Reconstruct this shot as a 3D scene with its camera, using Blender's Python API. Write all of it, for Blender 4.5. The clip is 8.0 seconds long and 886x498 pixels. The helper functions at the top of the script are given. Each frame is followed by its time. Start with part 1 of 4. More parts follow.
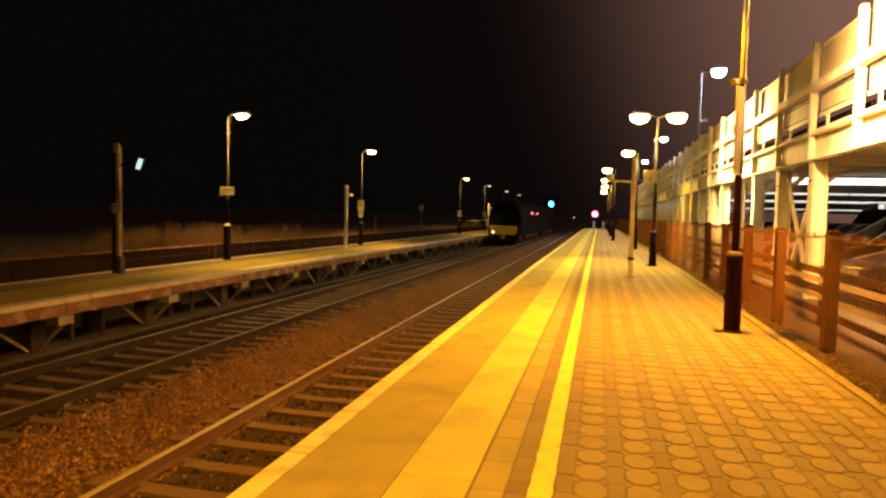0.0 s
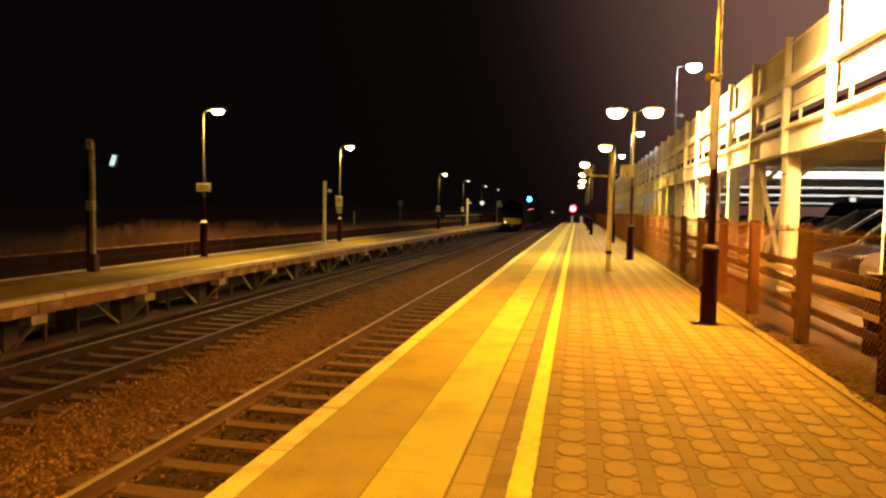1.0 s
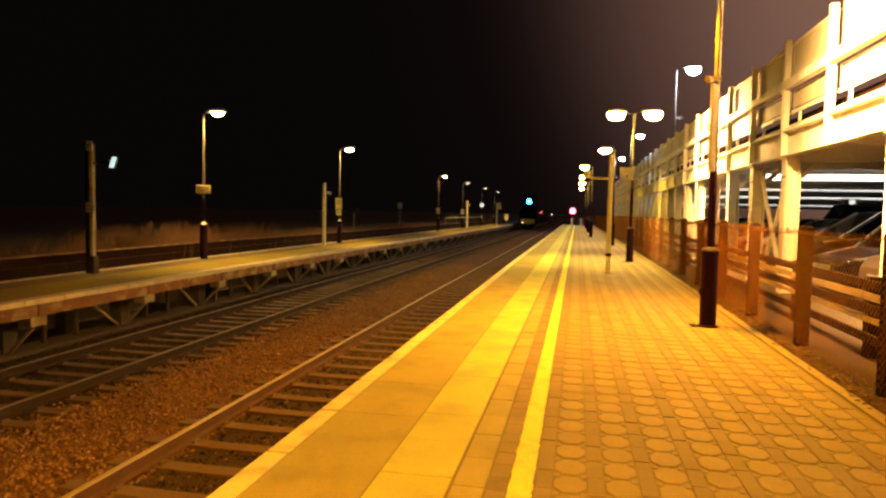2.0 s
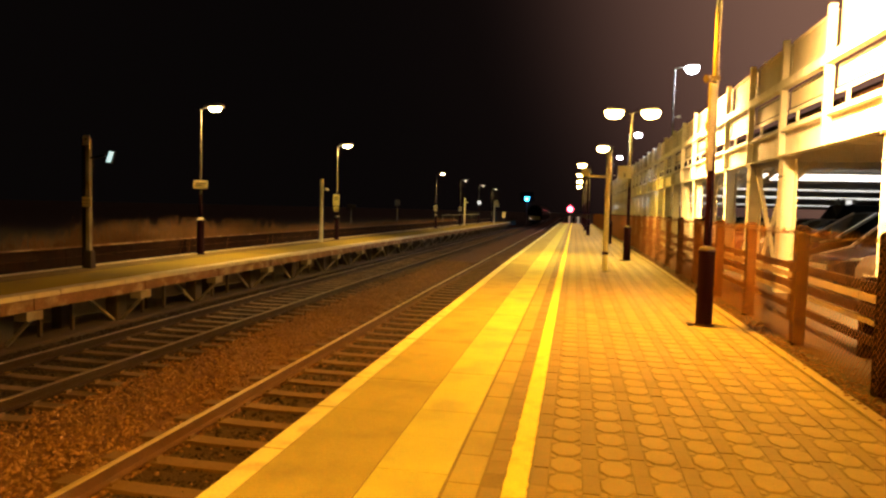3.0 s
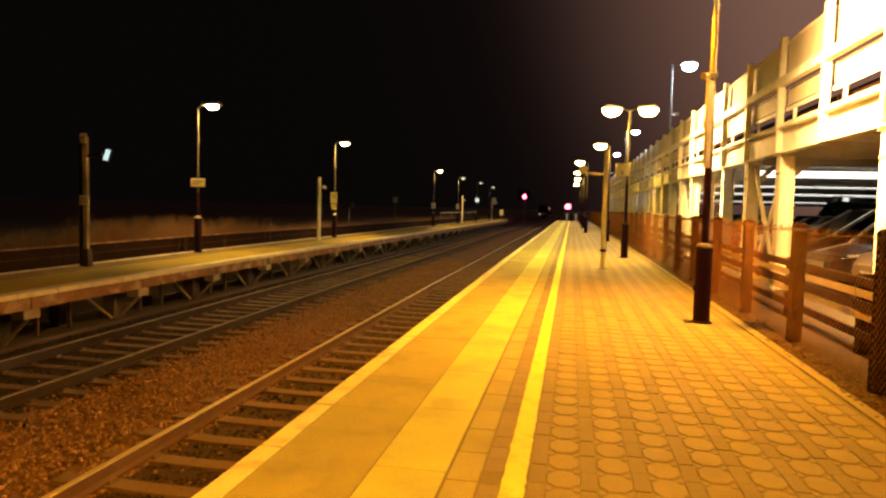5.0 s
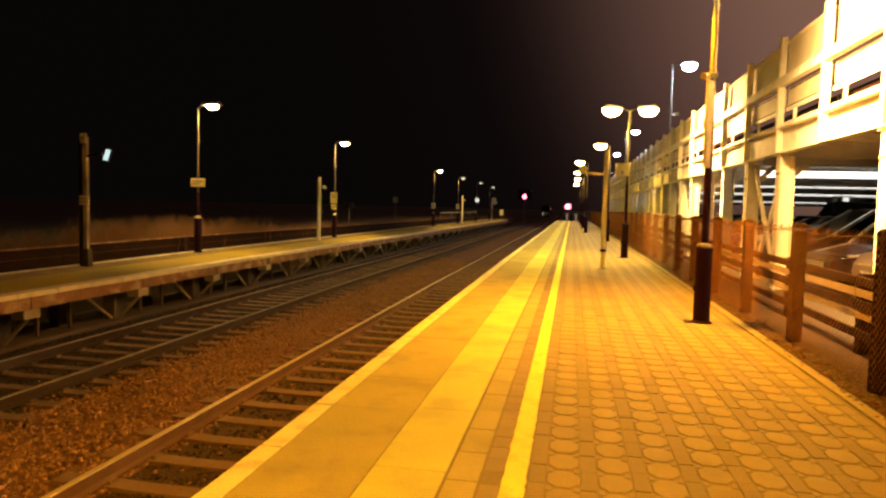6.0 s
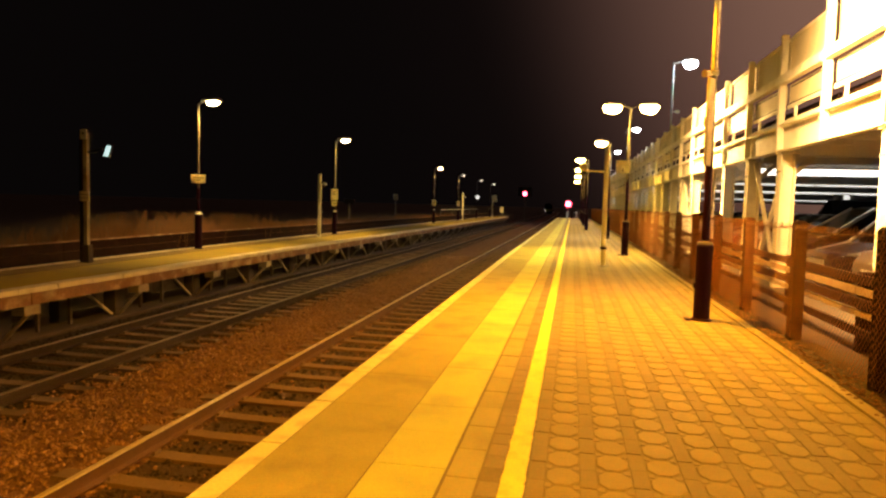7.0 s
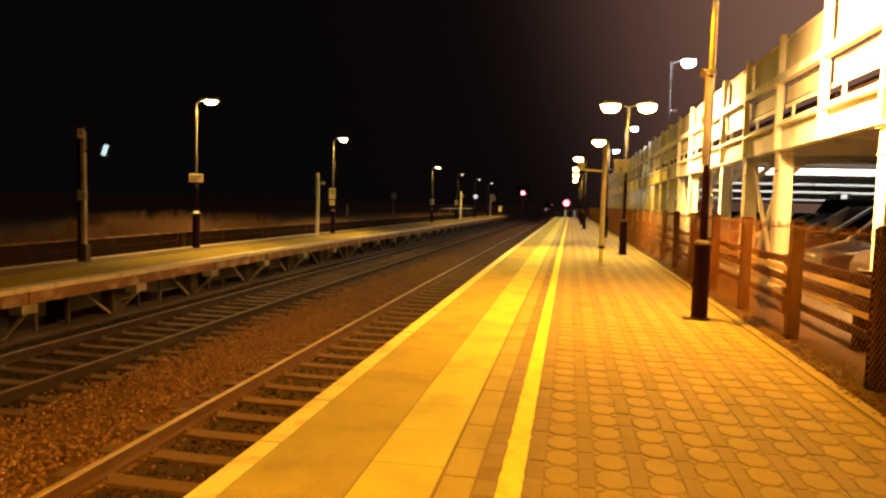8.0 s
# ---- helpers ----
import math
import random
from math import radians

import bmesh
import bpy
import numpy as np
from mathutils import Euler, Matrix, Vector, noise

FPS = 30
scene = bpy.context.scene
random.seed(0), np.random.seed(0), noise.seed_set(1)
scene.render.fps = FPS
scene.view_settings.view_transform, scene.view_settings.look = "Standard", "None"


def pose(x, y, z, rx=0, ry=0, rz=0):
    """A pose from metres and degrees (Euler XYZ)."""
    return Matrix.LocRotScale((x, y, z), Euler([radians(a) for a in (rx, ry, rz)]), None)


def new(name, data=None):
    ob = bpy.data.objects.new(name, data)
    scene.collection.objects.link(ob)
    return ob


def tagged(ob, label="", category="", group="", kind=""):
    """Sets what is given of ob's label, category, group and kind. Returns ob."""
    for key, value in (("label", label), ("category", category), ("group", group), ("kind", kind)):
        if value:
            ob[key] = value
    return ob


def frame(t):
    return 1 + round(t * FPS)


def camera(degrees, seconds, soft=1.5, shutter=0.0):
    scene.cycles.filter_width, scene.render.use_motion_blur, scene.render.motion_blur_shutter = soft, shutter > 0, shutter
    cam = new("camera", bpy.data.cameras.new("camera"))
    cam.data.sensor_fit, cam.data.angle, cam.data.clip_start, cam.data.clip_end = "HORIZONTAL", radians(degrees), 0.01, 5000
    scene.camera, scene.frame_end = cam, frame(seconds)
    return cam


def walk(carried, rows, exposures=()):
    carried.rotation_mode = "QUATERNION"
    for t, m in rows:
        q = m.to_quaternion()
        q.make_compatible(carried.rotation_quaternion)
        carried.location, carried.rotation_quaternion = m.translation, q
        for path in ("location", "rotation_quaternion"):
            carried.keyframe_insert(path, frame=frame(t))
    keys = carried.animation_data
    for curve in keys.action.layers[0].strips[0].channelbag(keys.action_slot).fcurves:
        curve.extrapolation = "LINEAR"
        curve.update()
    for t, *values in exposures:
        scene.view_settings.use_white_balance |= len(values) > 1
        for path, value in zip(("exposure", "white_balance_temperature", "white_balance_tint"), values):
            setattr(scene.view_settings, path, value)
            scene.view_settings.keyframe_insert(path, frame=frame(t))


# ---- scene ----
EYE = 1.55


def view(yaw, pitch, roll):
    return pose(0, 0, EYE, 0, 0, yaw) @ pose(0, 0, 0, 90 + pitch) @ pose(0, 0, 0, 0, 0, roll)


cam = camera(66.0, 8.0, soft=2.4)
LOOKS = ((0, 12.80, -3.18, 1.31), (0.5, 11.94, -3.43, 0.93), (1, 11.04, -3.54, 0.97), (1.5, 11.03, -3.33, 0.94),
         (3, 10.78, -3.59, 1.45), (3.5, 10.54, -3.72, 1.55), (4, 10.52, -3.63, 1.44), (4.5, 10.59, -3.78, 1.36),
         (6, 10.59, -3.78, 1.36), (6.5, 10.64, -3.94, 1.49), (7, 10.61, -4.03, 1.52), (7.5, 10.63, -4.00, 1.45),
         (8, 10.45, -4.10, 1.52))
walk(cam, [(t, view(a, b, c)) for t, a, b, c in LOOKS], exposures=((0, 0.03), (8, 0.03)))

# ---- night sky ----
world = bpy.data.worlds.new("night_sky")
scene.world = world
world.use_nodes = True


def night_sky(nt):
    """Nearly black sky, lamp glare painted in as brown glow beyond the car park."""
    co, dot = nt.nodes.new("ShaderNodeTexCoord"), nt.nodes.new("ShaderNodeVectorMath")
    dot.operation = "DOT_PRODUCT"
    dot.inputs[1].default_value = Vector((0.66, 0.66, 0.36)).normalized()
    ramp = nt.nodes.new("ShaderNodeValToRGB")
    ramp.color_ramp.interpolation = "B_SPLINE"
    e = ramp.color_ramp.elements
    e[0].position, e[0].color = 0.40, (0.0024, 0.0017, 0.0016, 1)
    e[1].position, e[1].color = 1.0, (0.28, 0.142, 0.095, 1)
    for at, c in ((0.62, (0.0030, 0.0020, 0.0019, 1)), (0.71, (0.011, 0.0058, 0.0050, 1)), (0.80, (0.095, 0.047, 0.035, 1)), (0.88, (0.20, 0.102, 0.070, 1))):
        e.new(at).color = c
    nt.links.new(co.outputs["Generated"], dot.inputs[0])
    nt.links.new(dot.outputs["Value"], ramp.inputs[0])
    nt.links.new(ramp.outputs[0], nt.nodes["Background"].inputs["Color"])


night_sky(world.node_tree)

SODIUM = (1.0, 0.365, 0.005)
YELLOWISH = (1.0, 0.60, 0.15)
AMBER = (1.0, 0.54, 0.17)
GOLD = (1.0, 0.56, 0.06)
COOL = (0.86, 0.92, 1.0)


def lamp(x, y, z, watts, colour, radius=0.12, spread=168, tilt=0, blend=0.5):
    """The light of one lantern: a spot that shines down out of its bowl."""
    data = bpy.data.lights.new("lantern_light", "SPOT")
    data.energy, data.color, data.shadow_soft_size = watts, colour, radius
    data.spot_size, data.spot_blend = radians(spread), blend
    ob = new("lantern_light", data)
    ob.matrix_world = pose(x, y, z, 0, tilt, 0)
    return ob


# ---- the lie of the land: the line falls gently past 20 m and bends left past 110 m ----
def gz(y):
    return -0.0047 * max(0.0, y - 20.0)


def cx(y):
    return -3.5e-5 * max(0.0, y - 110.0) ** 2


# ---- mesh helpers ----
class Build:
    def __init__(self):
        self.v, self.f = [], []

    def face_set(self, verts, faces):
        n = len(self.v)
        self.v.extend(tuple(p) for p in verts)
        self.f.extend(tuple(i + n for i in q) for q in faces)
        return self

    def box(self, x0, y0, z0, x1, y1, z1, taper=0.0):
        t = taper
        return self.face_set([(x0, y0, z0), (x1, y0, z0), (x1, y1, z0), (x0, y1, z0),
                              (x0 + t, y0 + t, z1), (x1 - t, y0 + t, z1), (x1 - t, y1 - t, z1), (x0 + t, y1 - t, z1)],
                             [(3, 2, 1, 0), (4, 5, 6, 7), (0, 1, 5, 4), (1, 2, 6, 5), (2, 3, 7, 6), (3, 0, 4, 7)])

    def tube(self, a, b, r0, r1=None, n=10, turn=0.0):
        r1 = r0 if r1 is None else r1
        a, b = Vector(a), Vector(b)
        d = (b - a).normalized()
        s = d.orthogonal().normalized()
        w = d.cross(s)
        ring = lambda c, r: [c + (s * math.cos(k) + w * math.sin(k)) * r for k in
                             [turn + 2 * math.pi * i / n for i in range(n)]]
        faces = [(i, (i + 1) % n, n + (i + 1) % n, n + i) for i in range(n)]
        return self.face_set(ring(a, r0) + ring(b, r1), faces + [tuple(reversed(range(n))), tuple(range(n, 2 * n))])

    def rope(self, points, r, n=4):
        """A thin line through points, mostly along y."""
        vs, fs = [], []
        for x, y, z in points:
            vs += [(x + r * math.cos(6.2832 * i / n), y, z + r * math.sin(6.2832 * i / n)) for i in range(n)]
        for k in range(len(points) - 1):
            fs += [(k * n + i, k * n + (i + 1) % n, (k + 1) * n + (i + 1) % n, (k + 1) * n + i) for i in range(n)]
        return self.face_set(vs, fs)

    def bar(self, a, b, w, h):
        """A straight bar of oblong section from a to b; h is its upright measure."""
        a, b = Vector(a), Vector(b)
        d = (b - a).normalized()
        side = d.cross(Vector((0, 0, 1)))
        side = side.normalized() if side.length > 1e-4 else Vector((1, 0, 0))
        up = side.cross(d).normalized()
        q = [(-1, -1), (1, -1), (1, 1), (-1, 1)]
        vs = [c + side * (i * w / 2) + up * (j * h / 2) for c in (a, b) for i, j in q]
        return self.face_set(vs, [(3, 2, 1, 0), (4, 5, 6, 7), (0, 1, 5, 4), (1, 2, 6, 5), (2, 3, 7, 6), (3, 0, 4, 7)])

    def lathe(self, profile, n=16, at=(0, 0, 0)):
        vs, fs = [], []
        for r, z in profile:
            vs += [(at[0] + r * math.cos(2 * math.pi * i / n), at[1] + r * math.sin(2 * math.pi * i / n), at[2] + z) for i in range(n)]
        for k in range(len(profile) - 1):
            fs += [(k * n + i, k * n + (i + 1) % n, (k + 1) * n + (i + 1) % n, (k + 1) * n + i) for i in range(n)]
        fs += [tuple(reversed(range(n))), tuple(range((len(profile) - 1) * n, len(profile) * n))]
        return self.face_set(vs, fs)

    def sweep(self, profile, ys, bend=False):
        """A closed (x, z) profile carried along the line through the stations ys."""
        n, vs, fs = len(profile), [], []
        for y in ys:
            vs += [(x + (cx(y) if bend else 0), y, z + gz(y)) for x, z in profile]
        for k in range(len(ys) - 1):
            fs += [(k * n + i, (k + 1) * n + i, (k + 1) * n + (i + 1) % n, k * n + (i + 1) % n) for i in range(n)]
        fs += [tuple(range(n)), tuple(reversed(range((len(ys) - 1) * n, len(ys) * n)))]
        return self.face_set(vs, fs)

    def mesh(self, name, *mats, smooth=False):
        me = bpy.data.meshes.new(name)
        me.from_pydata(self.v, [], self.f)
        for m in mats:
            me.materials.append(m)
        bm = bmesh.new()
        bm.from_mesh(me)
        bmesh.ops.recalc_face_normals(bm, faces=bm.faces)
        bm.to_mesh(me)
        bm.free()
        if smooth:
            for p in me.polygons:
                p.use_smooth = True
        return me


def part(name, build, material, parent=None, label="", bevel=0.0, smooth=False):
    """Links a built mesh as one object under a thing or a part."""
    ob = new(name, build.mesh(name, material, smooth=smooth))
    if parent is not None:
        ob.parent = parent
    if bevel:
        mod = ob.modifiers.new("worn_edges", "BEVEL")
        mod.width, mod.segments, mod.limit_method = bevel, 2, "ANGLE"
    return tagged(ob, label)


def thing(name, m, label, category, group="", kind=""):
    ob = new(name)
    ob.matrix_world = m
    ob.empty_display_size = 0.2
    return tagged(ob, label, category, group, kind)


def piece(name, mesh, parent, x=0.0, y=0.0, z=0.0, rz=0.0, tilt=0.0):
    ob = new(name, mesh)
    ob.parent = parent
    ob.matrix_basis = pose(x, y, z, tilt, tilt * 0.6, rz)
    return ob


# ---- materials ----
def surface(name, colour, rough=0.8, metal=0.0, grain=60.0, mottle=2.0, contrast=0.35, bump=0.15, stain=None, stain_scale=1.2,
            stain_amount=0.5, per="", spec=0.5, distance=0.01, vary=0.45):
    """A procedural surface: fine grain, broad mottling, stains, and a change from piece to piece."""
    m = bpy.data.materials.new(name)
    m.use_nodes = True
    nt = m.node_tree
    b = nt.nodes["Principled BSDF"]
    b.inputs["Metallic"].default_value = metal
    b.inputs["Specular IOR Level"].default_value = spec
    co = nt.nodes.new("ShaderNodeTexCoord")
    src = nt.nodes.new("ShaderNodeNewGeometry").outputs["Position"] if per != "own" else co.outputs["Object"]

    def noise_at(scale, detail=5.0):
        n = nt.nodes.new("ShaderNodeTexNoise")
        n.inputs["Scale"].default_value, n.inputs["Detail"].default_value = scale, detail
        nt.links.new(src, n.inputs["Vector"])
        return n.outputs["Fac"]

    def maths(op, a, c):
        n = nt.nodes.new("ShaderNodeMath")
        n.operation = op
        for i, q in enumerate((a, c)):
            if isinstance(q, (int, float)):
                n.inputs[i].default_value = q
            else:
                nt.links.new(q, n.inputs[i])
        return n.outputs[0]

    fine, broad = noise_at(grain, 6), noise_at(mottle, 4)
    value = maths("ADD", maths("MULTIPLY", maths("SUBTRACT", fine, 0.5), contrast * 1.6),
                  maths("MULTIPLY", maths("SUBTRACT", broad, 0.5), contrast * 1.4))
    if per == "object":
        value = maths("ADD", value, maths("MULTIPLY", maths("SUBTRACT", nt.nodes.new("ShaderNodeObjectInfo").outputs["Random"], 0.5), contrast * vary))
    if per == "island":
        value = maths("ADD", value, maths("MULTIPLY", maths("SUBTRACT", nt.nodes.new("ShaderNodeNewGeometry").outputs["Random Per Island"], 0.5), contrast * vary))
    scale = maths("ADD", value, 1.0)
    mix = nt.nodes.new("ShaderNodeMix")
    mix.data_type = "RGBA"
    mix.inputs[6].default_value = (*colour, 1)
    mix.inputs[7].default_value = (*(stain or [c * 0.55 for c in colour]), 1)
    ramp = nt.nodes.new("ShaderNodeValToRGB")
    ramp.color_ramp.elements[0].position, ramp.color_ramp.elements[1].position = 0.5, 0.72
    ramp.color_ramp.elements[1].color = (stain_amount, stain_amount, stain_amount, 1)
    nt.links.new(noise_at(stain_scale, 7), ramp.inputs[0])
    nt.links.new(ramp.outputs[0], mix.inputs[0])
    mul = nt.nodes.new("ShaderNodeVectorMath")
    mul.operation = "SCALE"
    nt.links.new(mix.outputs[2], mul.inputs[0])
    nt.links.new(scale, mul.inputs["Scale"])
    nt.links.new(mul.outputs[0], b.inputs["Base Color"])
    nt.links.new(maths("ADD", maths("MULTIPLY", maths("SUBTRACT", broad, 0.5), 0.3), rough), b.inputs["Roughness"])
    if bump:
        bp = nt.nodes.new("ShaderNodeBump")
        bp.inputs["Strength"].default_value, bp.inputs["Distance"].default_value = bump, distance
        nt.links.new(fine, bp.inputs["Height"])
        nt.links.new(bp.outputs[0], b.inputs["Normal"])
    return m


def glow(name, colour, strength):
    m = bpy.data.materials.new(name)
    m.use_nodes = True
    b = m.node_tree.nodes["Principled BSDF"]
    b.inputs["Base Color"].default_value = (*colour, 1)
    b.inputs["Emission Color"].default_value = (*colour, 1)
    b.inputs["Emission Strength"].default_value = strength
    return m


def glassy(name, colour, rough=0.05):
    m = surface(name, colour, rough, 0.0, 20, 1, 0.1, 0.0, spec=0.35)
    return m


M_EARTH = surface("dark_earth", (0.05, 0.030, 0.018), 0.95, grain=20, mottle=0.4, contrast=0.6, bump=0.5, distance=0.05)
M_BALLAST = surface("ballast_bed", (0.15, 0.076, 0.043), 0.95, grain=28, mottle=1.2, contrast=0.9, bump=1.0, distance=0.04)
# darker ballast tones for the far track and between the near rails
M_STONEDARK = surface("dark_ballast_stone", (0.032, 0.020, 0.015), 0.9, grain=40, mottle=6, contrast=0.8, bump=0.5, per="island", vary=1.4)
M_BEDDARK = surface("dark_ballast_bed", (0.022, 0.013, 0.010), 0.95, grain=28, mottle=1.2, contrast=0.9, bump=1.0, distance=0.04)
M_BEDNEAR = surface("near_dark_ballast_bed", (0.050, 0.028, 0.018), 0.95, grain=28, mottle=1.2, contrast=0.7, bump=1.0, distance=0.04)
M_STONE = surface("ballast_stone", (0.25, 0.148, 0.092), 0.9, grain=40, mottle=6, contrast=0.55, bump=0.5, per="island", vary=1.0)
M_SLEEPER = surface("concrete_sleeper", (0.175, 0.115, 0.080), 0.9, grain=45, mottle=3, contrast=0.5, bump=0.4, stain=(0.12, 0.075, 0.05), stain_scale=3, stain_amount=0.7, per="object")
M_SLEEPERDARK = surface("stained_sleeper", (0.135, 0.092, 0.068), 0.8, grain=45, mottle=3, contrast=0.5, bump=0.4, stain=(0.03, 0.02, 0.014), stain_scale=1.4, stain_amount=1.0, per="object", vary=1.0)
M_RAILSIDE = surface("rusty_rail", (0.10, 0.050, 0.028), 0.8, 0.2, grain=80, mottle=4, contrast=0.6, bump=0.3)
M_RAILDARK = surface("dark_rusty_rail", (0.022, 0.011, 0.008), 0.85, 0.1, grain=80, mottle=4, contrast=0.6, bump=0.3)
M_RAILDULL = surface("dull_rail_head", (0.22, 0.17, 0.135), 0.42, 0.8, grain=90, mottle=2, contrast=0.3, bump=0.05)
M_RAILTOP = surface("polished_rail_head", (0.78, 0.68, 0.56), 0.36, 0.55, grain=90, mottle=2, contrast=0.15, bump=0.05, stain_amount=0.12)
M_NOSING = surface("white_edge_paint", (0.86, 0.88, 0.60), 0.7, grain=50, mottle=3, contrast=0.22, bump=0.2, stain=(0.45, 0.40, 0.32), stain_scale=4, stain_amount=0.7, per="object")
M_COPER = surface("dark_coper_concrete", (0.43, 0.40, 0.17), 0.85, grain=70, mottle=2.2, contrast=0.28, bump=0.25, stain=(0.20, 0.17, 0.14), stain_scale=2, per="object")
M_SLAB = surface("pale_paving_slab", (0.61, 0.65, 0.24), 0.8, grain=70, mottle=2.5, contrast=0.22, bump=0.2, stain=(0.34, 0.30, 0.24), stain_scale=1.6, stain_amount=0.5, per="object")
M_SLAB2 = surface("grey_paving_slab", (0.41, 0.38, 0.22), 0.85, grain=70, mottle=2.5, contrast=0.28, bump=0.25, stain=(0.25, 0.21, 0.17), stain_scale=1.6, per="object")
M_PAVER = surface("octagonal_block", (0.340, 0.285, 0.20), 0.8, grain=80, mottle=2.5, contrast=0.26, bump=0.18, stain=(0.26, 0.21, 0.16), stain_scale=1.3, per="object", spec=0.3)
M_PAVER_FAR = surface("octagonal_block_far", (0.340, 0.285, 0.20), 0.8, grain=80, mottle=2.5, contrast=0.26, bump=0.18, stain=(0.26, 0.21, 0.16), stain_scale=1.3, per="island")
M_BAND = surface("oblong_block", (0.275, 0.232, 0.183), 0.85, grain=80, mottle=2.5, contrast=0.26, bump=0.18, stain=(0.23, 0.18, 0.14), stain_scale=1.3, per="object", spec=0.3)
M_BAND_FAR = surface("oblong_block_far", (0.290, 0.245, 0.193), 0.85, grain=80, mottle=2.5, contrast=0.26, bump=0.18, stain=(0.23, 0.18, 0.14), stain_scale=1.3, per="island")
M_JOINT = surface("joint_sand", (0.235, 0.195, 0.148), 0.95, grain=90, mottle=3, contrast=0.4, bump=0.3)
M_YELLOW = surface("yellow_line_paint", (0.90, 0.86, 0.16), 0.6, grain=60, mottle=5, contrast=0.18, bump=0.2, stain=(0.66, 0.54, 0.08), stain_scale=6, stain_amount=0.6)
M_CONC = surface("weathered_concrete", (0.33, 0.29, 0.24), 0.9, grain=40, mottle=1.6, contrast=0.45, bump=0.4, stain=(0.13, 0.08, 0.05), stain_scale=1.5, stain_amount=0.8)
# stained concrete, darkened in its colour for the shade under the far deck
M_LEG = surface("dirty_dimmed_concrete", (0.065, 0.048, 0.042), 0.9, grain=40, mottle=1.6, contrast=0.45, bump=0.4, stain=(0.07, 0.045, 0.03), stain_scale=1.5, stain_amount=0.8)
# much of the deck's yellow is in this base colour, not the lamps
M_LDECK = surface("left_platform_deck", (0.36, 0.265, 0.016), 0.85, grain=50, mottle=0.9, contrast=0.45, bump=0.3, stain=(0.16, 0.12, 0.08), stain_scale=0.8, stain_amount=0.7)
M_LBACK = surface("left_platform_back_strip", (0.20, 0.135, 0.04), 0.9, grain=50, mottle=1.3, contrast=0.5, bump=0.3, stain=(0.10, 0.07, 0.04), stain_scale=1.1, stain_amount=0.8)
M_LEDGE = surface("worn_white_edge", (0.72, 0.64, 0.50), 0.8, grain=40, mottle=2, contrast=0.25, bump=0.3, stain=(0.24, 0.15, 0.09), stain_scale=2.5, stain_amount=0.45)
M_FASCIA = surface("peeling_fascia", (0.20, 0.105, 0.055), 0.9, grain=30, mottle=2.0, contrast=0.7, bump=0.4, stain=(0.52, 0.42, 0.30), stain_scale=2.6, stain_amount=0.75)
M_POST = surface("maroon_post_paint", (0.018, 0.0025, 0.016), 0.55, grain=60, mottle=4, contrast=0.4, bump=0.1, spec=0.1)
M_GALV = surface("galvanised_steel", (0.30, 0.28, 0.26), 0.5, 0.5, grain=50, mottle=5, contrast=0.3, bump=0.1)
M_PALEPOST = surface("pale_post_paint", (0.84, 0.83, 0.68), 0.6, grain=50, mottle=3, contrast=0.3, bump=0.15)
M_BLACK = surface("black_plastic", (0.010, 0.010, 0.011), 0.5, grain=60, mottle=4, contrast=0.3, bump=0.1)
M_GREYBOX = surface("grey_housing", (0.30, 0.29, 0.27), 0.6, grain=60, mottle=4, contrast=0.3, bump=0.1)
M_SHAFT = surface("dark_grey_shaft", (0.06, 0.05, 0.055), 0.5, 0.0, grain=60, mottle=4, contrast=0.3, bump=0.1)
M_SIGN = surface("cream_sign_enamel", (0.80, 0.76, 0.56), 0.45, grain=40, mottle=5, contrast=0.15, bump=0.05)
M_SIGNINK = surface("grey_sign_print", (0.22, 0.20, 0.14), 0.5, grain=40, mottle=5, contrast=0.15, bump=0.0)
M_FPOST = surface("brown_fence_post", (0.022, 0.009, 0.006), 0.85, grain=35, mottle=2.5, contrast=0.5, bump=0.4, stain=(0.045, 0.02, 0.012), stain_scale=3, spec=0.08)
M_WIRE = surface("plastic_coated_wire", (0.30, 0.135, 0.065), 0.55, grain=30, mottle=3, contrast=0.3, bump=0.0, spec=0.2)
M_OLDWIRE = surface("rusty_line_wire", (0.15, 0.085, 0.058), 0.7, 0.2, grain=30, mottle=3, contrast=0.4, bump=0.0, spec=0.2)
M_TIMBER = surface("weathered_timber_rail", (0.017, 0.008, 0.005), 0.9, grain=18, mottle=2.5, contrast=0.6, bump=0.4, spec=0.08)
M_ARMCO = surface("steel_barrier", (0.34, 0.27, 0.21), 0.5, 0.2, grain=40, mottle=3, contrast=0.35, bump=0.15, stain=(0.2, 0.1, 0.05), stain_scale=3)
M_CREAM = surface("cream_steel_paint", (0.84, 0.81, 0.70), 0.55, grain=30, mottle=1.2, contrast=0.16, bump=0.08, stain=(0.5, 0.40, 0.24), stain_scale=1.6, stain_amount=0.55)
M_PANEL = surface("cream_parapet_sheet", (0.62, 0.57, 0.43), 0.6, grain=25, mottle=1.0, contrast=0.2, bump=0.06, stain=(0.45, 0.36, 0.22), stain_scale=1.1, stain_amount=0.5)
M_DECK = surface("deck_concrete", (0.30, 0.28, 0.25), 0.9, grain=40, mottle=1, contrast=0.4, bump=0.3)
M_WHITEBEAM = surface("white_beam_paint", (0.78, 0.77, 0.74), 0.6, grain=30, mottle=1.5, contrast=0.15, bump=0.05)
M_TARMAC = surface("car_park_tarmac", (0.07, 0.06, 0.05), 0.9, grain=70, mottle=1, contrast=0.5, bump=0.4)
M_DARKWALL = surface("dark_blockwork", (0.10, 0.09, 0.08), 0.9, grain=30, mottle=1, contrast=0.4, bump=0.3)
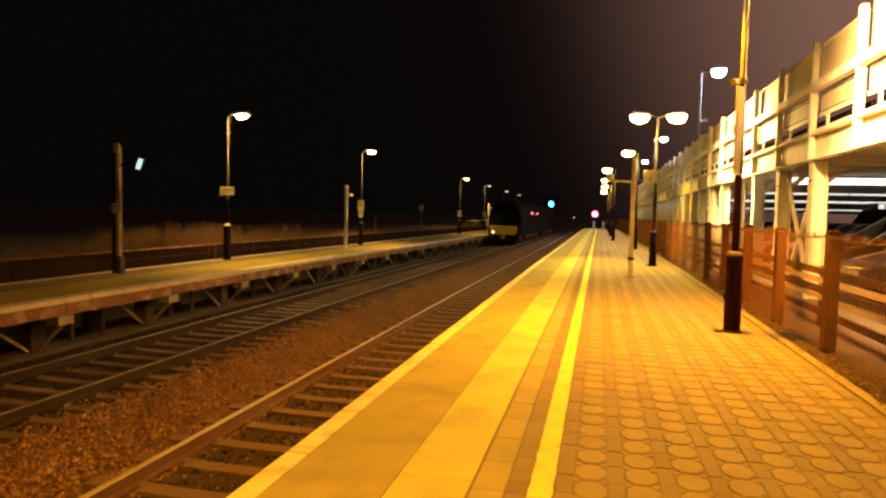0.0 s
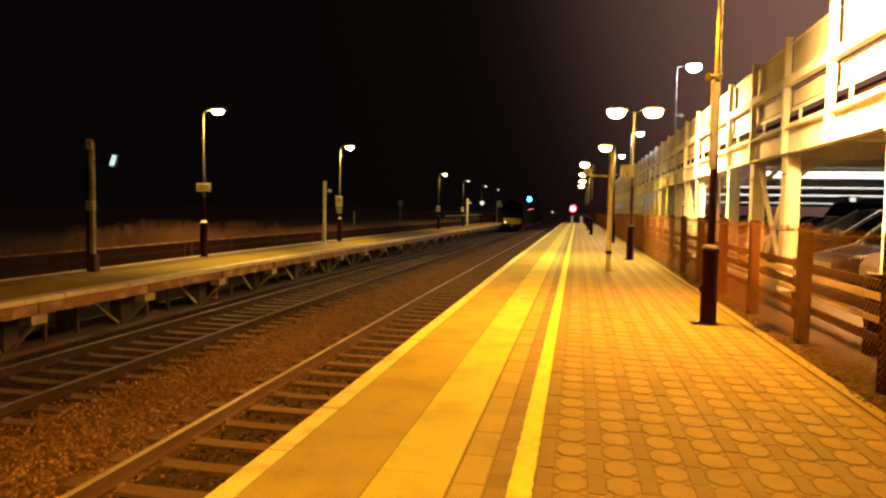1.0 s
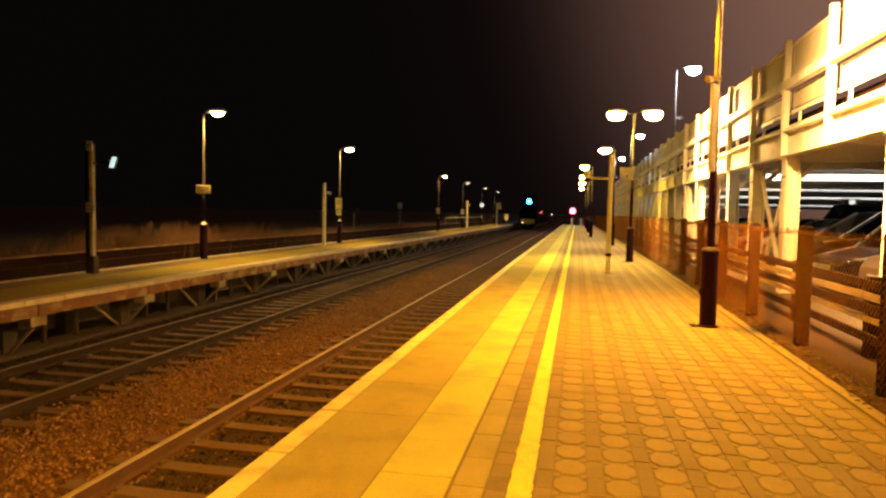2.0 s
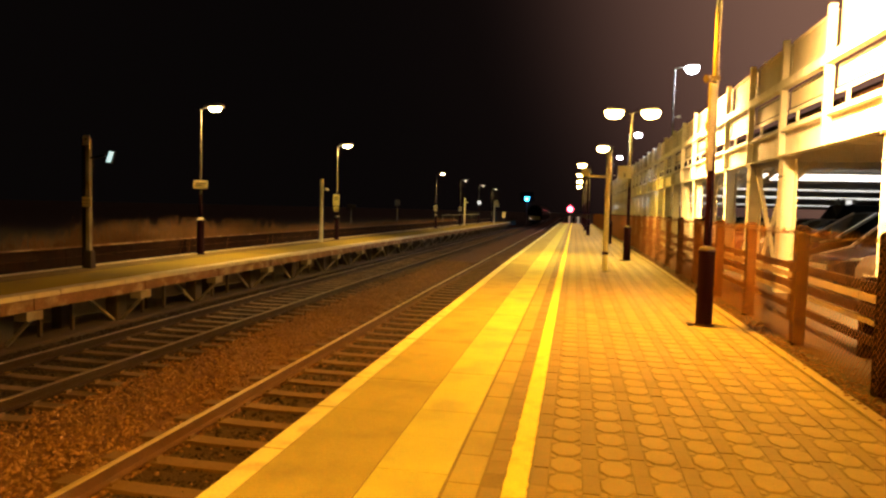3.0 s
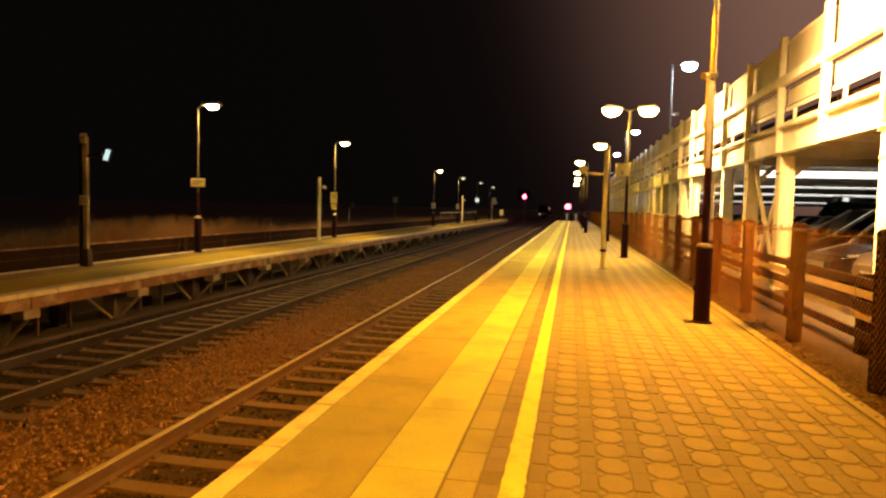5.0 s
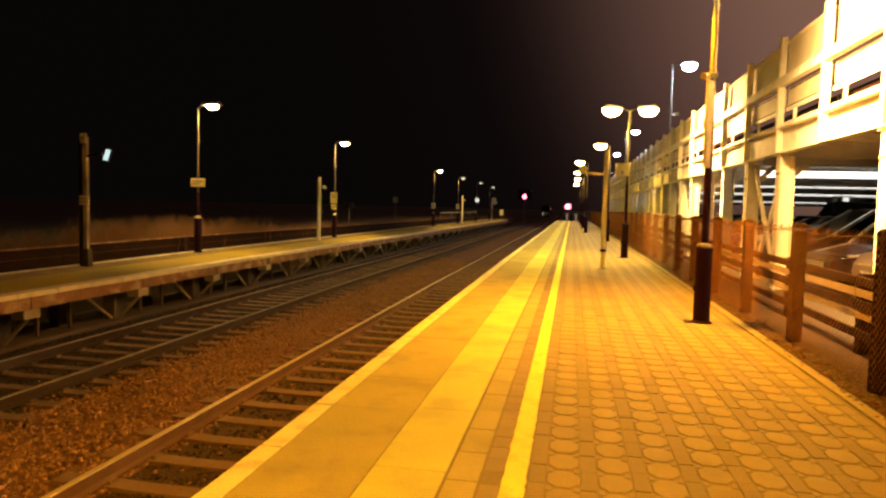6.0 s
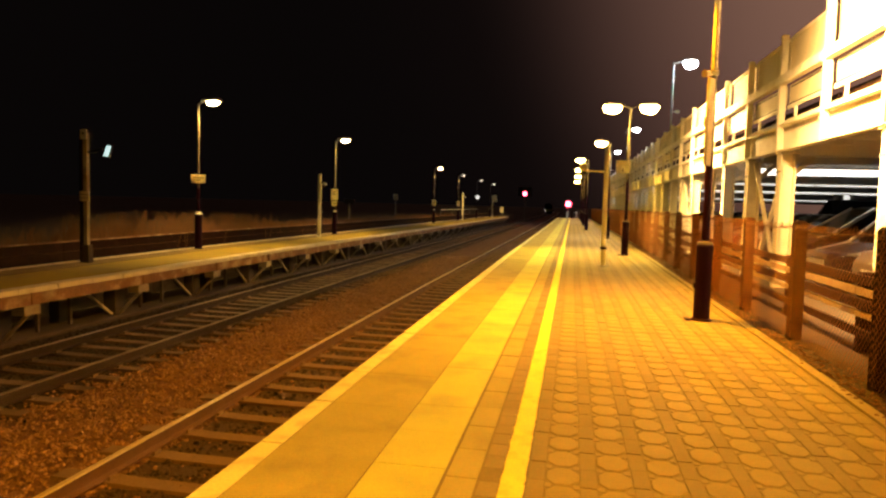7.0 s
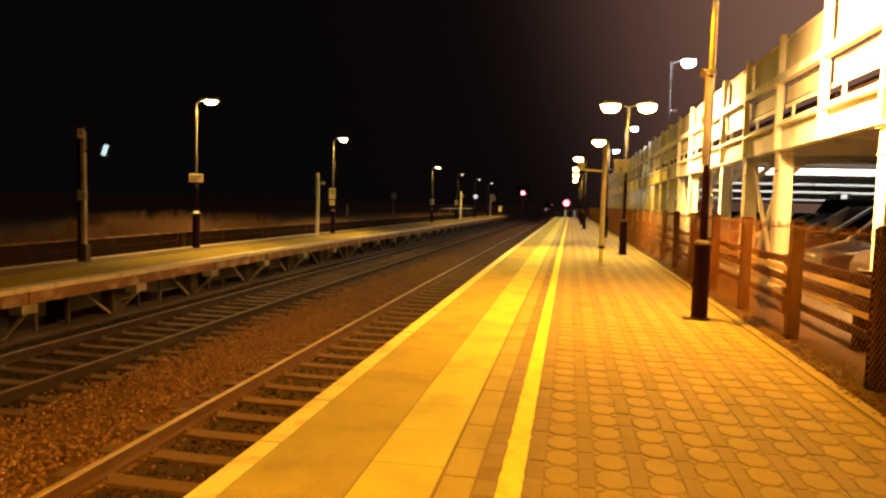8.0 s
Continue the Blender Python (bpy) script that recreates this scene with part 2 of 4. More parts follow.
M_GRASS = surface("dry_grass", (0.16, 0.080, 0.034), 0.9, grain=30, mottle=2, contrast=0.5, bump=0.0, per="island")
M_LITTER = surface("dead_leaves", (0.19, 0.10, 0.05), 0.9, grain=30, mottle=6, contrast=0.7, bump=0.0, per="island")
M_GLASS = glassy("dark_car_glass", (0.012, 0.013, 0.015), 0.04)
# grille chrome, also used for gloss highlights drawn as bars on dark cars
M_CHROME = surface("chrome_and_glint", (0.80, 0.79, 0.77), 0.42, 1.0, grain=20, mottle=3, contrast=0.1, bump=0.0)
M_HEADLIGHT = surface("headlight_lens", (0.30, 0.30, 0.29), 0.12, 0.3, grain=60, mottle=9, contrast=0.6, bump=0.1)
M_TYRE = surface("tyre_rubber", (0.018, 0.018, 0.018), 0.85, grain=60, mottle=6, contrast=0.3, bump=0.2)
M_TRAIN = surface("dark_train_paint", (0.006, 0.005, 0.006), 0.85, grain=20, mottle=0.8, contrast=0.35, bump=0.05, spec=0.05)
M_TRAINEND = surface("yellow_warning_panel", (0.50, 0.38, 0.02), 0.5, grain=20, mottle=1.5, contrast=0.25, bump=0.05)
M_LANTERN = glow("sodium_bowl", (1.0, 0.62, 0.14), 75.0)
M_LANTERN_L = glow("sodium_bowl_far_side", (1.0, 0.75, 0.25), 150.0)
M_LANTERN_DIM = glow("dim_sodium_bowl", (1.0, 0.86, 0.60), 3.0)
M_COOLGLOW = glow("cool_white_lamp", (0.80, 0.88, 1.0), 90.0)
M_TUBE = glow("white_beam_glow", (1.0, 0.97, 0.90), 2.6)
M_TUBEDIM = glow("dim_white_glow", (1.0, 0.97, 0.90), 0.9)
M_SCREEN = glow("lit_screen", (0.62, 0.86, 0.84), 1.1)
M_GREEN = glow("green_signal_lens", (0.012, 0.46, 1.0), 80.0)
M_RED = glow("red_signal_lens", (1.0, 0.030, 0.055), 50.0)
M_TAIL = glow("red_tail_lamp", (1.0, 0.16, 0.16), 5.0)
M_TAILW = glow("pale_marker_lamp", (1.0, 0.72, 0.50), 7.0)

# ---- ground, track bed ----
YS = [-6.0, 4.0, 12.0, 20.0, 40.0, 70.0, 98.0]
LONG = YS + [120.0, 150.0, 180.0, 220.0, 260.0, 300.0, 360.0]
ground = part("ground", Build().sweep([(-900, -1.32), (900, -1.32), (900, -1.6), (-900, -1.6)], [-300, 20, 400, 2500]), M_EARTH)
tagged(ground, "dark rough earth and grass beside the railway", "ground", kind="structure")
bed = part("ballast", Build().sweep([(-10.4, -1.34), (-1.9, -1.34), (-1.9, -1.12), (-4.6, -1.12), (-5.4, -1.09), (-6.3, -1.12), (-9.2, -1.12)], LONG, True), M_BALLAST)
tagged(bed, "brown stone ballast under both tracks", "ballast", kind="structure")
brownish = part("oily_ballast", Build().sweep([(-9.25, -1.2), (-6.55, -1.2), (-6.50, -1.112), (-9.25, -1.112)], LONG, True), M_BEDDARK)
tagged(brownish, "dark brownish ballast of the far track", "ballast", kind="structure")
brownish = part("oily_ballast", Build().sweep([(-4.02, -1.2), (-2.0, -1.2), (-2.0, -1.112), (-4.05, -1.112)], LONG, True), M_BEDNEAR)
tagged(brownish, "dark brownish ballast between the near rails", "ballast", kind="structure")


def ballast_stones():
    rng = random.Random(4)
    b, dark = Build(), Build()
    for k in range(62000):
        y = 3.0 + 30 * rng.random() ** 1.5 if k % 9 else rng.uniform(-5.8, 3.0)
        x = rng.uniform(-9.2, -1.95)
        if x > -4.05 and rng.random() < 0.55:
            continue
        s = rng.uniform(0.014, 0.036)
        z = -1.115 + gz(y) + rng.uniform(0, 0.012) + (0.028 if -6.2 < x < -4.7 else 0)
        a = rng.random() * 6.28
        vs = []
        for i in range(4):
            t = a + i * 1.57 + rng.uniform(-0.4, 0.4)
            vs.append((x + s * math.cos(t) * rng.uniform(0.7, 1.2), y + s * math.sin(t) * rng.uniform(0.7, 1.2), z + rng.uniform(-0.3, 0.4) * s))
        vs += [(x + rng.uniform(-0.4, 0.4) * s, y + rng.uniform(-0.4, 0.4) * s, z + s * rng.uniform(0.5, 1.0))]
        vs += [(x, y, z - s * 0.8)]
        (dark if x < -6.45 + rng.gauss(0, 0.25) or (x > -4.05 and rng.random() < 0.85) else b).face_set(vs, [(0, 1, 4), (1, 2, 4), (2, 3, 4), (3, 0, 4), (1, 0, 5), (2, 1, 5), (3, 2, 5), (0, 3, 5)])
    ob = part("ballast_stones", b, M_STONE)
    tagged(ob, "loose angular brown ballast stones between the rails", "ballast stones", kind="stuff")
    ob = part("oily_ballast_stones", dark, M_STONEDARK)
    tagged(ob, "dark brownish ballast stones on the far track", "ballast stones", kind="stuff")


ballast_stones()


def rail_profile(c):
    return [(c - 0.07, -1.07), (c + 0.07, -1.07), (c + 0.07, -1.055), (c + 0.012, -1.04), (c + 0.012, -0.965), (c + 0.036, -0.955),
            (c + 0.036, -0.925), (c - 0.036, -0.925), (c - 0.036, -0.955), (c - 0.012, -0.965), (c - 0.012, -1.04), (c - 0.07, -1.055)]


def sleeper_mesh(mat):
    b = Build()
    b.face_set([(-1.25, -0.13, -0.15), (1.25, -0.13, -0.15), (1.25, 0.13, -0.15), (-1.25, 0.13, -0.15),
                (-1.23, -0.10, 0), (-0.5, -0.10, 0), (-0.5, 0.10, 0), (-1.23, 0.10, 0),
                (0.5, -0.10, 0), (1.23, -0.10, 0), (1.23, 0.10, 0), (0.5, 0.10, 0),
                (-0.4, -0.10, -0.006), (0.4, -0.10, -0.006), (0.4, 0.10, -0.006), (-0.4, 0.10, -0.006)],
               [(3, 2, 1, 0), (4, 5, 6, 7), (8, 9, 10, 11), (12, 13, 14, 15), (5, 12, 15, 6), (13, 8, 11, 14),
                (0, 1, 9, 8, 13, 12, 5, 4), (2, 3, 7, 6, 15, 14, 11, 10), (0, 4, 7, 3), (1, 2, 10, 9)])
    for s in (-0.752, 0.752):
        for d in (-0.115, 0.075):
            b.box(s + d, -0.06, -0.002, s + d + 0.04, 0.06, 0.035, 0.008)
    return b.mesh("sleeper", mat)


def track(centre, label, first, step):
    t = thing("railway_track", pose(0, 0, 0), label, "railway track", "railway tracks", "structure")
    for s in (-0.752, 0.752):
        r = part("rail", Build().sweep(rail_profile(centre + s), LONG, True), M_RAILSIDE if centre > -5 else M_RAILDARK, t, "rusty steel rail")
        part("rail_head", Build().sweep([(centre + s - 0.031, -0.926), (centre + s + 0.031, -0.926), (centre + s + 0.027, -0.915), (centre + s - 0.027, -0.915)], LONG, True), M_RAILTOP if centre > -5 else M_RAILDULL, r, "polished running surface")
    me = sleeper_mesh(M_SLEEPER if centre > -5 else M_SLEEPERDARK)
    rng = random.Random(int(-centre * 10))
    for k in range(int(118 / step)):
        y = first + k * step
        piece("sleeper", me, t, centre + cx(y) + rng.uniform(-0.02, 0.02), y, -1.075 + gz(y), rng.uniform(-0.8, 0.8))
    return t


track(-3.39, "near railway track with rusty rails on concrete sleepers", -4.33, 0.652)
track(-7.45, "far railway track with rusty rails on dark sleepers", -4.31, 0.557)

# ---- the near platform ----
EDGE = -1.89
platform = part("platform_wall", Build().sweep([(EDGE + 0.12, -1.4), (2.62, -1.4), (2.62, -0.09), (EDGE + 0.12, -0.09)], YS), M_CONC)
tagged(platform, "weathered concrete wall and fill of the near platform", "platform", kind="structure")
pavement = part("pavement", Build().sweep([(EDGE + 0.01, -0.088), (2.28, -0.088), (2.28, -0.0065), (EDGE + 0.01, -0.0065)], YS), M_JOINT)
tagged(pavement, "block paved platform surface lit orange at night", "pavement", kind="structure")


def painted_line(x0, x1):
    """A painted stripe with ragged edges, thinner paint towards its sides."""
    rng, ys, b = random.Random(17), [-6.0, 0.0, 2.4], Build()
    while ys[-1] < 24:
        ys.append(ys[-1] + rng.uniform(0.02, 0.06))
    for ya in (40.0, 70.0, 98.0):
        ys.append(ya)
    vs, fs = [], []
    for k, y in enumerate(ys):
        j = [rng.gauss(0, 0.0026) if 2 < k < len(ys) - 3 else 0.0 for i in range(2)]
        vs += [(x0 + j[0], y, gz(y) - 0.004), (x0 + j[0] + 0.004, y, gz(y) + 0.004), (x1 + j[1] - 0.004, y, gz(y) + 0.004), (x1 + j[1], y, gz(y) - 0.004)]
    for k in range(len(ys) - 1):
        fs += [(4 * k + i, 4 * k + 4 + i, 4 * k + 5 + i, 4 * k + 1 + i) for i in range(3)]
    return b.face_set(vs, fs)


line = part("yellow_line", painted_line(-0.335, -0.2), M_YELLOW)
tagged(line, "worn yellow safety line painted along the platform", "platform line", kind="structure")
far_paving = part("far_paving", Build().sweep([(-0.2, -0.01), (2.27, -0.01), (2.27, 0.0), (-0.2, 0.0)], [62.0, 80.0, 97.5]), M_PAVER_FAR)
tagged(far_paving, "block paving at the far end of the platform", "pavement", kind="structure")
kerb = part("kerb", Build().sweep([(2.285, -0.2), (2.40, -0.2), (2.40, 0.006), (2.394, 0.012), (2.291, 0.012), (2.285, 0.006)], YS), M_BAND_FAR)
tagged(kerb, "low concrete edging kerb beside the fence", "kerb", kind="structure")
verge = part("verge", Build().sweep([(2.405, -0.2), (3.45, -0.2), (3.45, 0.02), (2.8, 0.03), (2.405, 0.006)], YS), M_EARTH)
tagged(verge, "narrow strip of bare earth under the fence", "verge", kind="structure")


def litter():
    rng = random.Random(8)
    b = Build()
    for k in range(3200):
        y = 3.5 + 26 * rng.random() ** 1.3
        x = 2.41 + abs(rng.gauss(0, 0.13)) + (rng.uniform(-0.15, 0) if rng.random() < 0.15 else 0)
        s, a = rng.uniform(0.012, 0.035), rng.random() * 6.28
        z = 0.016 + gz(y) + rng.uniform(0, 0.015)
        c, d = math.cos(a) * s, math.sin(a) * s
        b.face_set([(x - c, y - d, z), (x + d * 0.6, y - c * 0.6, z + s * 0.4), (x + c, y + d, z + s * 0.15), (x - d * 0.6, y + c * 0.6, z + s * 0.5)], [(0, 1, 2), (0, 2, 3)])
    tagged(part("leaf_litter", b, M_LITTER), "dead brown leaves blown against the fence foot", "leaves", kind="stuff")


litter()

# ---- platform lamps ----
def lamp_post(x, y, z, height, label, heads, bowl, group, upper=M_GREYBOX, dark_to=0.5, size=1.0, cap=M_GALV, bowl_size=0.0):
    """A hinged lamp column: thick base sleeve, cap, slim shaft, short arms and lanterns. heads: x offsets of the lanterns."""
    t = thing("street_lamp", pose(x, y, z), label, "street lamp", group)
    part("base_sleeve", Build().lathe([(0.14, 0), (0.14, 0.02), (0.11, 0.03), (0.108, 0.98), (0.115, 0.985), (0.115, 1.03), (0.10, 1.05)], 18), M_POST, t, "thick dark maroon base sleeve", smooth=False)
    part("cap", Build().lathe([(0.112, 1.052), (0.10, 1.075), (0.06, 1.09 if cap is M_SHAFT else 1.13)], 18), cap, t, "conical cap")
    part("lower_shaft", Build().tube((0, 0, 1.1), (0, 0, dark_to * height), 0.052, 0.048, 12), M_POST, t, smooth=False)
    part("upper_shaft", Build().tube((0, 0, dark_to * height), (0, 0, height), 0.046 * size, 0.036 * size, 12), upper, t)
    part("hatch_lock", Build().box(-0.125, -0.03, 0.44, -0.10, 0.03, 0.52), M_POST, t, "hatch lock")
    part("foot_plate", Build().box(-0.22, -0.10, 0, -0.142, 0.10, 0.018), M_POST, t)
    for dx in heads:
        s = 1 if dx > 0 else -1
        arm = Build().tube((0, 0, height - 0.03), (dx * 0.45, 0, height + 0.05), 0.024, n=8)
        part("arm", arm, upper, t)
        head = part("lantern", Build().face_set(
            [(dx * 0.35, -0.09, height + 0.04), (dx * 0.35, 0.09, height + 0.04), (dx * 0.35 + s * 0.62, 0.15, height + 0.06), (dx * 0.35 + s * 0.62, -0.15, height + 0.06),
             (dx * 0.35 + s * 0.04, -0.06, height + 0.13), (dx * 0.35 + s * 0.04, 0.06, height + 0.13), (dx * 0.35 + s * 0.55, 0.1, height + 0.17), (dx * 0.35 + s * 0.55, -0.1, height + 0.17)],
            [(0, 1, 2, 3), (4, 7, 6, 5), (0, 4, 5, 1), (1, 5, 6, 2), (2, 6, 7, 3), (3, 7, 4, 0)]), M_GREYBOX, t, "grey lantern housing", 0.01)
        b = Build()
        n, big = 14, bowl_size or size
        rings = [(1.0, 0.0), (0.95, -0.06), (0.72, -0.115), (0.3, -0.14)]
        vs, fs = [], []
        for r, dz in rings:
            vs += [(dx * 0.35 + s * 0.36 + 0.24 * big * r * math.cos(6.2832 * i / n), 0.16 * big * r * math.sin(6.2832 * i / n), height + 0.05 + dz * big * (1.4 if bowl_size else 1.0)) for i in range(n)]
        for k in range(len(rings) - 1):
            fs += [(k * n + i, k * n + (i + 1) % n, (k + 1) * n + (i + 1) % n, (k + 1) * n + i) for i in range(n)]
        fs += [tuple(range(n)), tuple(range((len(rings) - 1) * n, len(rings) * n))]
        part("bowl", b.face_set(vs, fs), bowl, head, "glowing amber bowl")
    return t


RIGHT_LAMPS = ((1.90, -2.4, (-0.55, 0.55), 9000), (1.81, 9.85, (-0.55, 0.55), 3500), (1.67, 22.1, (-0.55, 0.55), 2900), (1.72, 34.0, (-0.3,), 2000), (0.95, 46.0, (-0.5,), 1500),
               (0.95, 58.0, (-0.5,), 1200), (1.0, 70.0, (-0.5,), 1200), (1.0, 84.0, (-0.5,), 1200))
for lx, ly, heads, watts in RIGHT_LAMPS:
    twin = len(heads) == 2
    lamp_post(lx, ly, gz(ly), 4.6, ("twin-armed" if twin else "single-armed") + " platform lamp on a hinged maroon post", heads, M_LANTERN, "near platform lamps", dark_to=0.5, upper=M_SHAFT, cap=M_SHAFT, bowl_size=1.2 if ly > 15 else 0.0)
    for dx in heads:
        if dx > 0:
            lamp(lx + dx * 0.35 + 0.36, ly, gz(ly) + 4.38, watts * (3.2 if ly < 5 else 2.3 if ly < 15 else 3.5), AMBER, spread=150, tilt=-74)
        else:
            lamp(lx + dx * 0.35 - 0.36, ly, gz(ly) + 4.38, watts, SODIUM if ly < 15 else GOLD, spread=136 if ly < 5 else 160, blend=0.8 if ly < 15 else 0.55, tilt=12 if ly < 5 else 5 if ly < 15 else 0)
LEFT_LAMPS = ((-11.08, 18.9, 1250), (-10.95, 30.6, 1250), (-10.95, 54.0, 900), (-10.95, 66.0, 800), (-10.95, 79.0, 800), (-10.95, 92.0, 800))
for lx, ly, watts in LEFT_LAMPS:
    lamp_post(lx, ly, -0.1 + gz(ly), 4.36, "single-armed platform lamp on a hinged maroon post", (0.3,), M_LANTERN_L if ly < 60 else M_LANTERN_DIM, "far platform lamps", dark_to=0.42, upper=M_SHAFT, cap=M_PALEPOST, size=0.8 if ly < 40 else 0.55)
    lamp(lx + 0.47, ly, -0.1 + gz(ly) + 4.25, watts, YELLOWISH, spread=138, blend=0.6, tilt=20)


def sign(name, m, w, h, label, rows, category="sign", depth=0.03, face=M_SIGN):
    """A flat sign board facing -y in its own space, with bars of unreadable print."""
    t = thing(name, m, label, category)
    part("board", Build().box(-w / 2, 0, 0, w / 2, depth, h), face, t, bevel=0.004)
    for i, (u, v, bw, bh) in enumerate(rows):
        part("print_bar", Build().box(u * w - w / 2, -0.004, v * h, (u + bw) * w - w / 2, 0.0005, (v + bh) * h), M_SIGNINK, t)
    part("clamp", Build().box(-0.07, depth, h * 0.45, 0.07, depth + 0.035, h * 0.55), M_GALV, t)
    return t


sign("platform_sign", pose(-11.03, 18.80, 1.89, 0, 0, 25), 0.41, 0.25, "cream sign board fixed to a platform lamp post", [(0.12, 0.6, 0.76, 0.12), (0.12, 0.3, 0.5, 0.1)])
sign("platform_sign", pose(-10.95, 30.50, 1.45, 0, 0, 18), 0.30, 0.52, "tall cream notice board on a platform lamp post", [(0.2, 0.7, 0.6, 0.1), (0.2, 0.5, 0.6, 0.08)])
sign("platform_sign", pose(-10.95, 30.50, 1.17, 0, 0, 18), 0.24, 0.24, "small cream plate below a notice board", [(0.2, 0.4, 0.6, 0.2)])
sign("platform_sign", pose(-10.95, 53.9, 1.15, 0, 0, 12), 0.30, 0.45, "small pale notice on a far lamp post", [(0.2, 0.5, 0.6, 0.15)])
sign("platform_sign", pose(-10.95, 65.9, 1.1, 0, 0, 12), 0.30, 0.45, "small pale notice on a far lamp post", [(0.2, 0.5, 0.6, 0.15)])
sign("platform_sign", pose(1.50, 22.00, 2.55, 0, 0, 3), 0.42, 0.40, "square cream sign with a small dark mark", [(0.46, 0.12, 0.1, 0.3)])
sign("finger_board", pose(1.775, 9.735, 2.12, 0, 0, 58), 0.20, 1.16, "tall beige sign board clamped edge-on to a lamp post", [], face=M_CONC)


def platform_speaker():
    t = thing("loudspeaker", pose(1.78, 9.80, 3.36), "pale horn loudspeaker clamped to a lamp post", "loudspeaker")
    part("horn", Build().tube((-0.03, 0, 0), (-0.11, -0.05, -0.02), 0.025, 0.055, 12), M_SHAFT, t)
    part("bracket", Build().box(-0.06, -0.02, -0.03, 0.08, 0.03, 0.03), M_GALV, t)


platform_speaker()


def sign_post():
    t = thing("camera_post", pose(0.82, 17.85, 0), "pale slim post with a side arm on the platform", "camera post")
    part("pole", Build().tube((0, 0, 0.02), (0, 0, 3.0), 0.065, 0.06, 14), M_PALEPOST, t)
    part("base_plate", Build().box(-0.13, -0.13, 0, 0.13, 0.13, 0.02), M_GALV, t)
    part("band", Build().tube((0, 0, 0.42), (0, 0, 0.5), 0.07, n=14), M_POST, t, "dark band")
    part("arm", Build().bar((0, 0, 2.39), (-0.58, 0, 2.42), 0.05, 0.05), M_PALEPOST, t)
    c = part("camera_housing", Build().lathe([(0.02, 0.22), (0.09, 0.18), (0.10, 0.02), (0.06, 0.0)], 14, (-0.58, 0, 2.4)), M_PALEPOST, t)
    part("dome", Build().lathe([(0.08, 0.0), (0.07, -0.05), (0.03, -0.085)], 14, (-0.58, 0, 2.4)), M_GLASS, c, "dark glass dome")
    part("top_cap", Build().lathe([(0.065, 3.0), (0.05, 3.03), (0.01, 3.045)], 14), M_GALV, t)


sign_post()

# ---- fence along the platform ----
fence = thing("chain_link_fence", pose(0, 0, 0), "brown chain-link fence with stout posts along the platform", "fence")
FX = 2.64
POSTS = [-5.4, -3.1, -0.75, 1.6, 3.95] + [6.35 + 2.3 * k for k in range(40)]


def fence_parts():
    b = Build().box(-0.066, -0.066, -0.2, 0.066, 0.066, 1.40).box(-0.066, -0.066, 1.40, 0.066, 0.066, 1.43, 0.025)
    me = b.mesh("post", M_FPOST)
    rng = random.Random(3)
    for y in POSTS:
        piece("post", me, fence, FX, y, gz(y), rng.uniform(-3, 3), rng.uniform(-0.6, 0.6))
    for k in range(len(POSTS) - 1):
        y0, y1 = POSTS[k], POSTS[k + 1]
        near = y0 < 22
        pitch, r, b = (0.072, 0.0022 if y0 > 8 else 0.0019, Build()) if near else (0.16, 0.0055, Build())
        hgt, z0 = 1.33, 0.06 + gz(y0)
        drop = (gz(y1) - gz(y0)) / (y1 - y0)
        at = y0 - hgt
        while at < y1:
            for s, dx in ((1, 0.003), (-1, -0.003)):
                lo, hi = max(at, y0), min(at + hgt, y1)
                if hi - lo > 0.03:
                    za, zb = (lo - at, hi - at) if s > 0 else (hgt - lo + at, hgt - hi + at)
                    b.tube((FX - 0.07 + dx, lo, z0 + za + drop * (lo - y0)), (FX - 0.07 + dx, hi, z0 + zb + drop * (hi - y0)), r, n=3)
            at += pitch
        part("wire_mesh", b, M_WIRE, fence)
        for z in (1.36,):
            q = Build()
            seg = [(y0 + (y1 - y0) * i / 6, z + gz(y0) + drop * (y1 - y0) * i / 6 - (0.03 if z > 1 else 0.0) * math.sin(math.pi * i / 6) + rng.uniform(-0.008, 0.008)) for i in range(7)]
            q.rope([(FX - 0.075, ya, za) for ya, za in seg], 0.005)
            part("line_wire", q, M_OLDWIRE, fence)
        if near:
            q = Build()
            for i in range(90):
                y = y0 + (y1 - y0) * (i + rng.random()) / 90
                z = 1.34 + gz(y) - 0.03 * math.sin(math.pi * (y - y0) / (y1 - y0))
                q.tube((FX - 0.072, y, z), (FX - 0.072 + rng.uniform(-0.03, 0.03), y + rng.uniform(-0.05, 0.05), z + rng.uniform(-0.02, 0.10)), 0.0032, n=3)
            tagged(part("twisted_wire", q, M_OLDWIRE, fence, "twisted wire ends along the top"), kind="stuff")


fence_parts()

# ---- barrier between fence and car park ----
barrier = thing("timber_barrier", pose(0, 0, 0), "weathered three-rail barrier between fence and car park", "barrier")


def barrier_parts():
    bx = 3.08
    for k in range(15):
        y0 = -4.65 + k * 2.55
        for zc, h, mat in ((0.83, 0.10, M_TIMBER), (0.70, 0.085, M_ARMCO), (0.57, 0.11, M_TIMBER), (0.46, 0.07, M_ARMCO), (0.26, 0.10, M_TIMBER)):
            part("rail", Build().bar((bx, y0, zc + gz(y0)), (bx, y0 + 2.54, zc + gz(y0 + 2.54)), 0.05 if mat is M_TIMBER else 0.03, h), mat, barrier, bevel=0.008)
        part("post", Build().box(bx + 0.03, y0 - 0.07, -0.1, bx + 0.17, y0 + 0.07, 0.9 + gz(y0)), M_TIMBER, barrier, bevel=0.008)


barrier_parts()

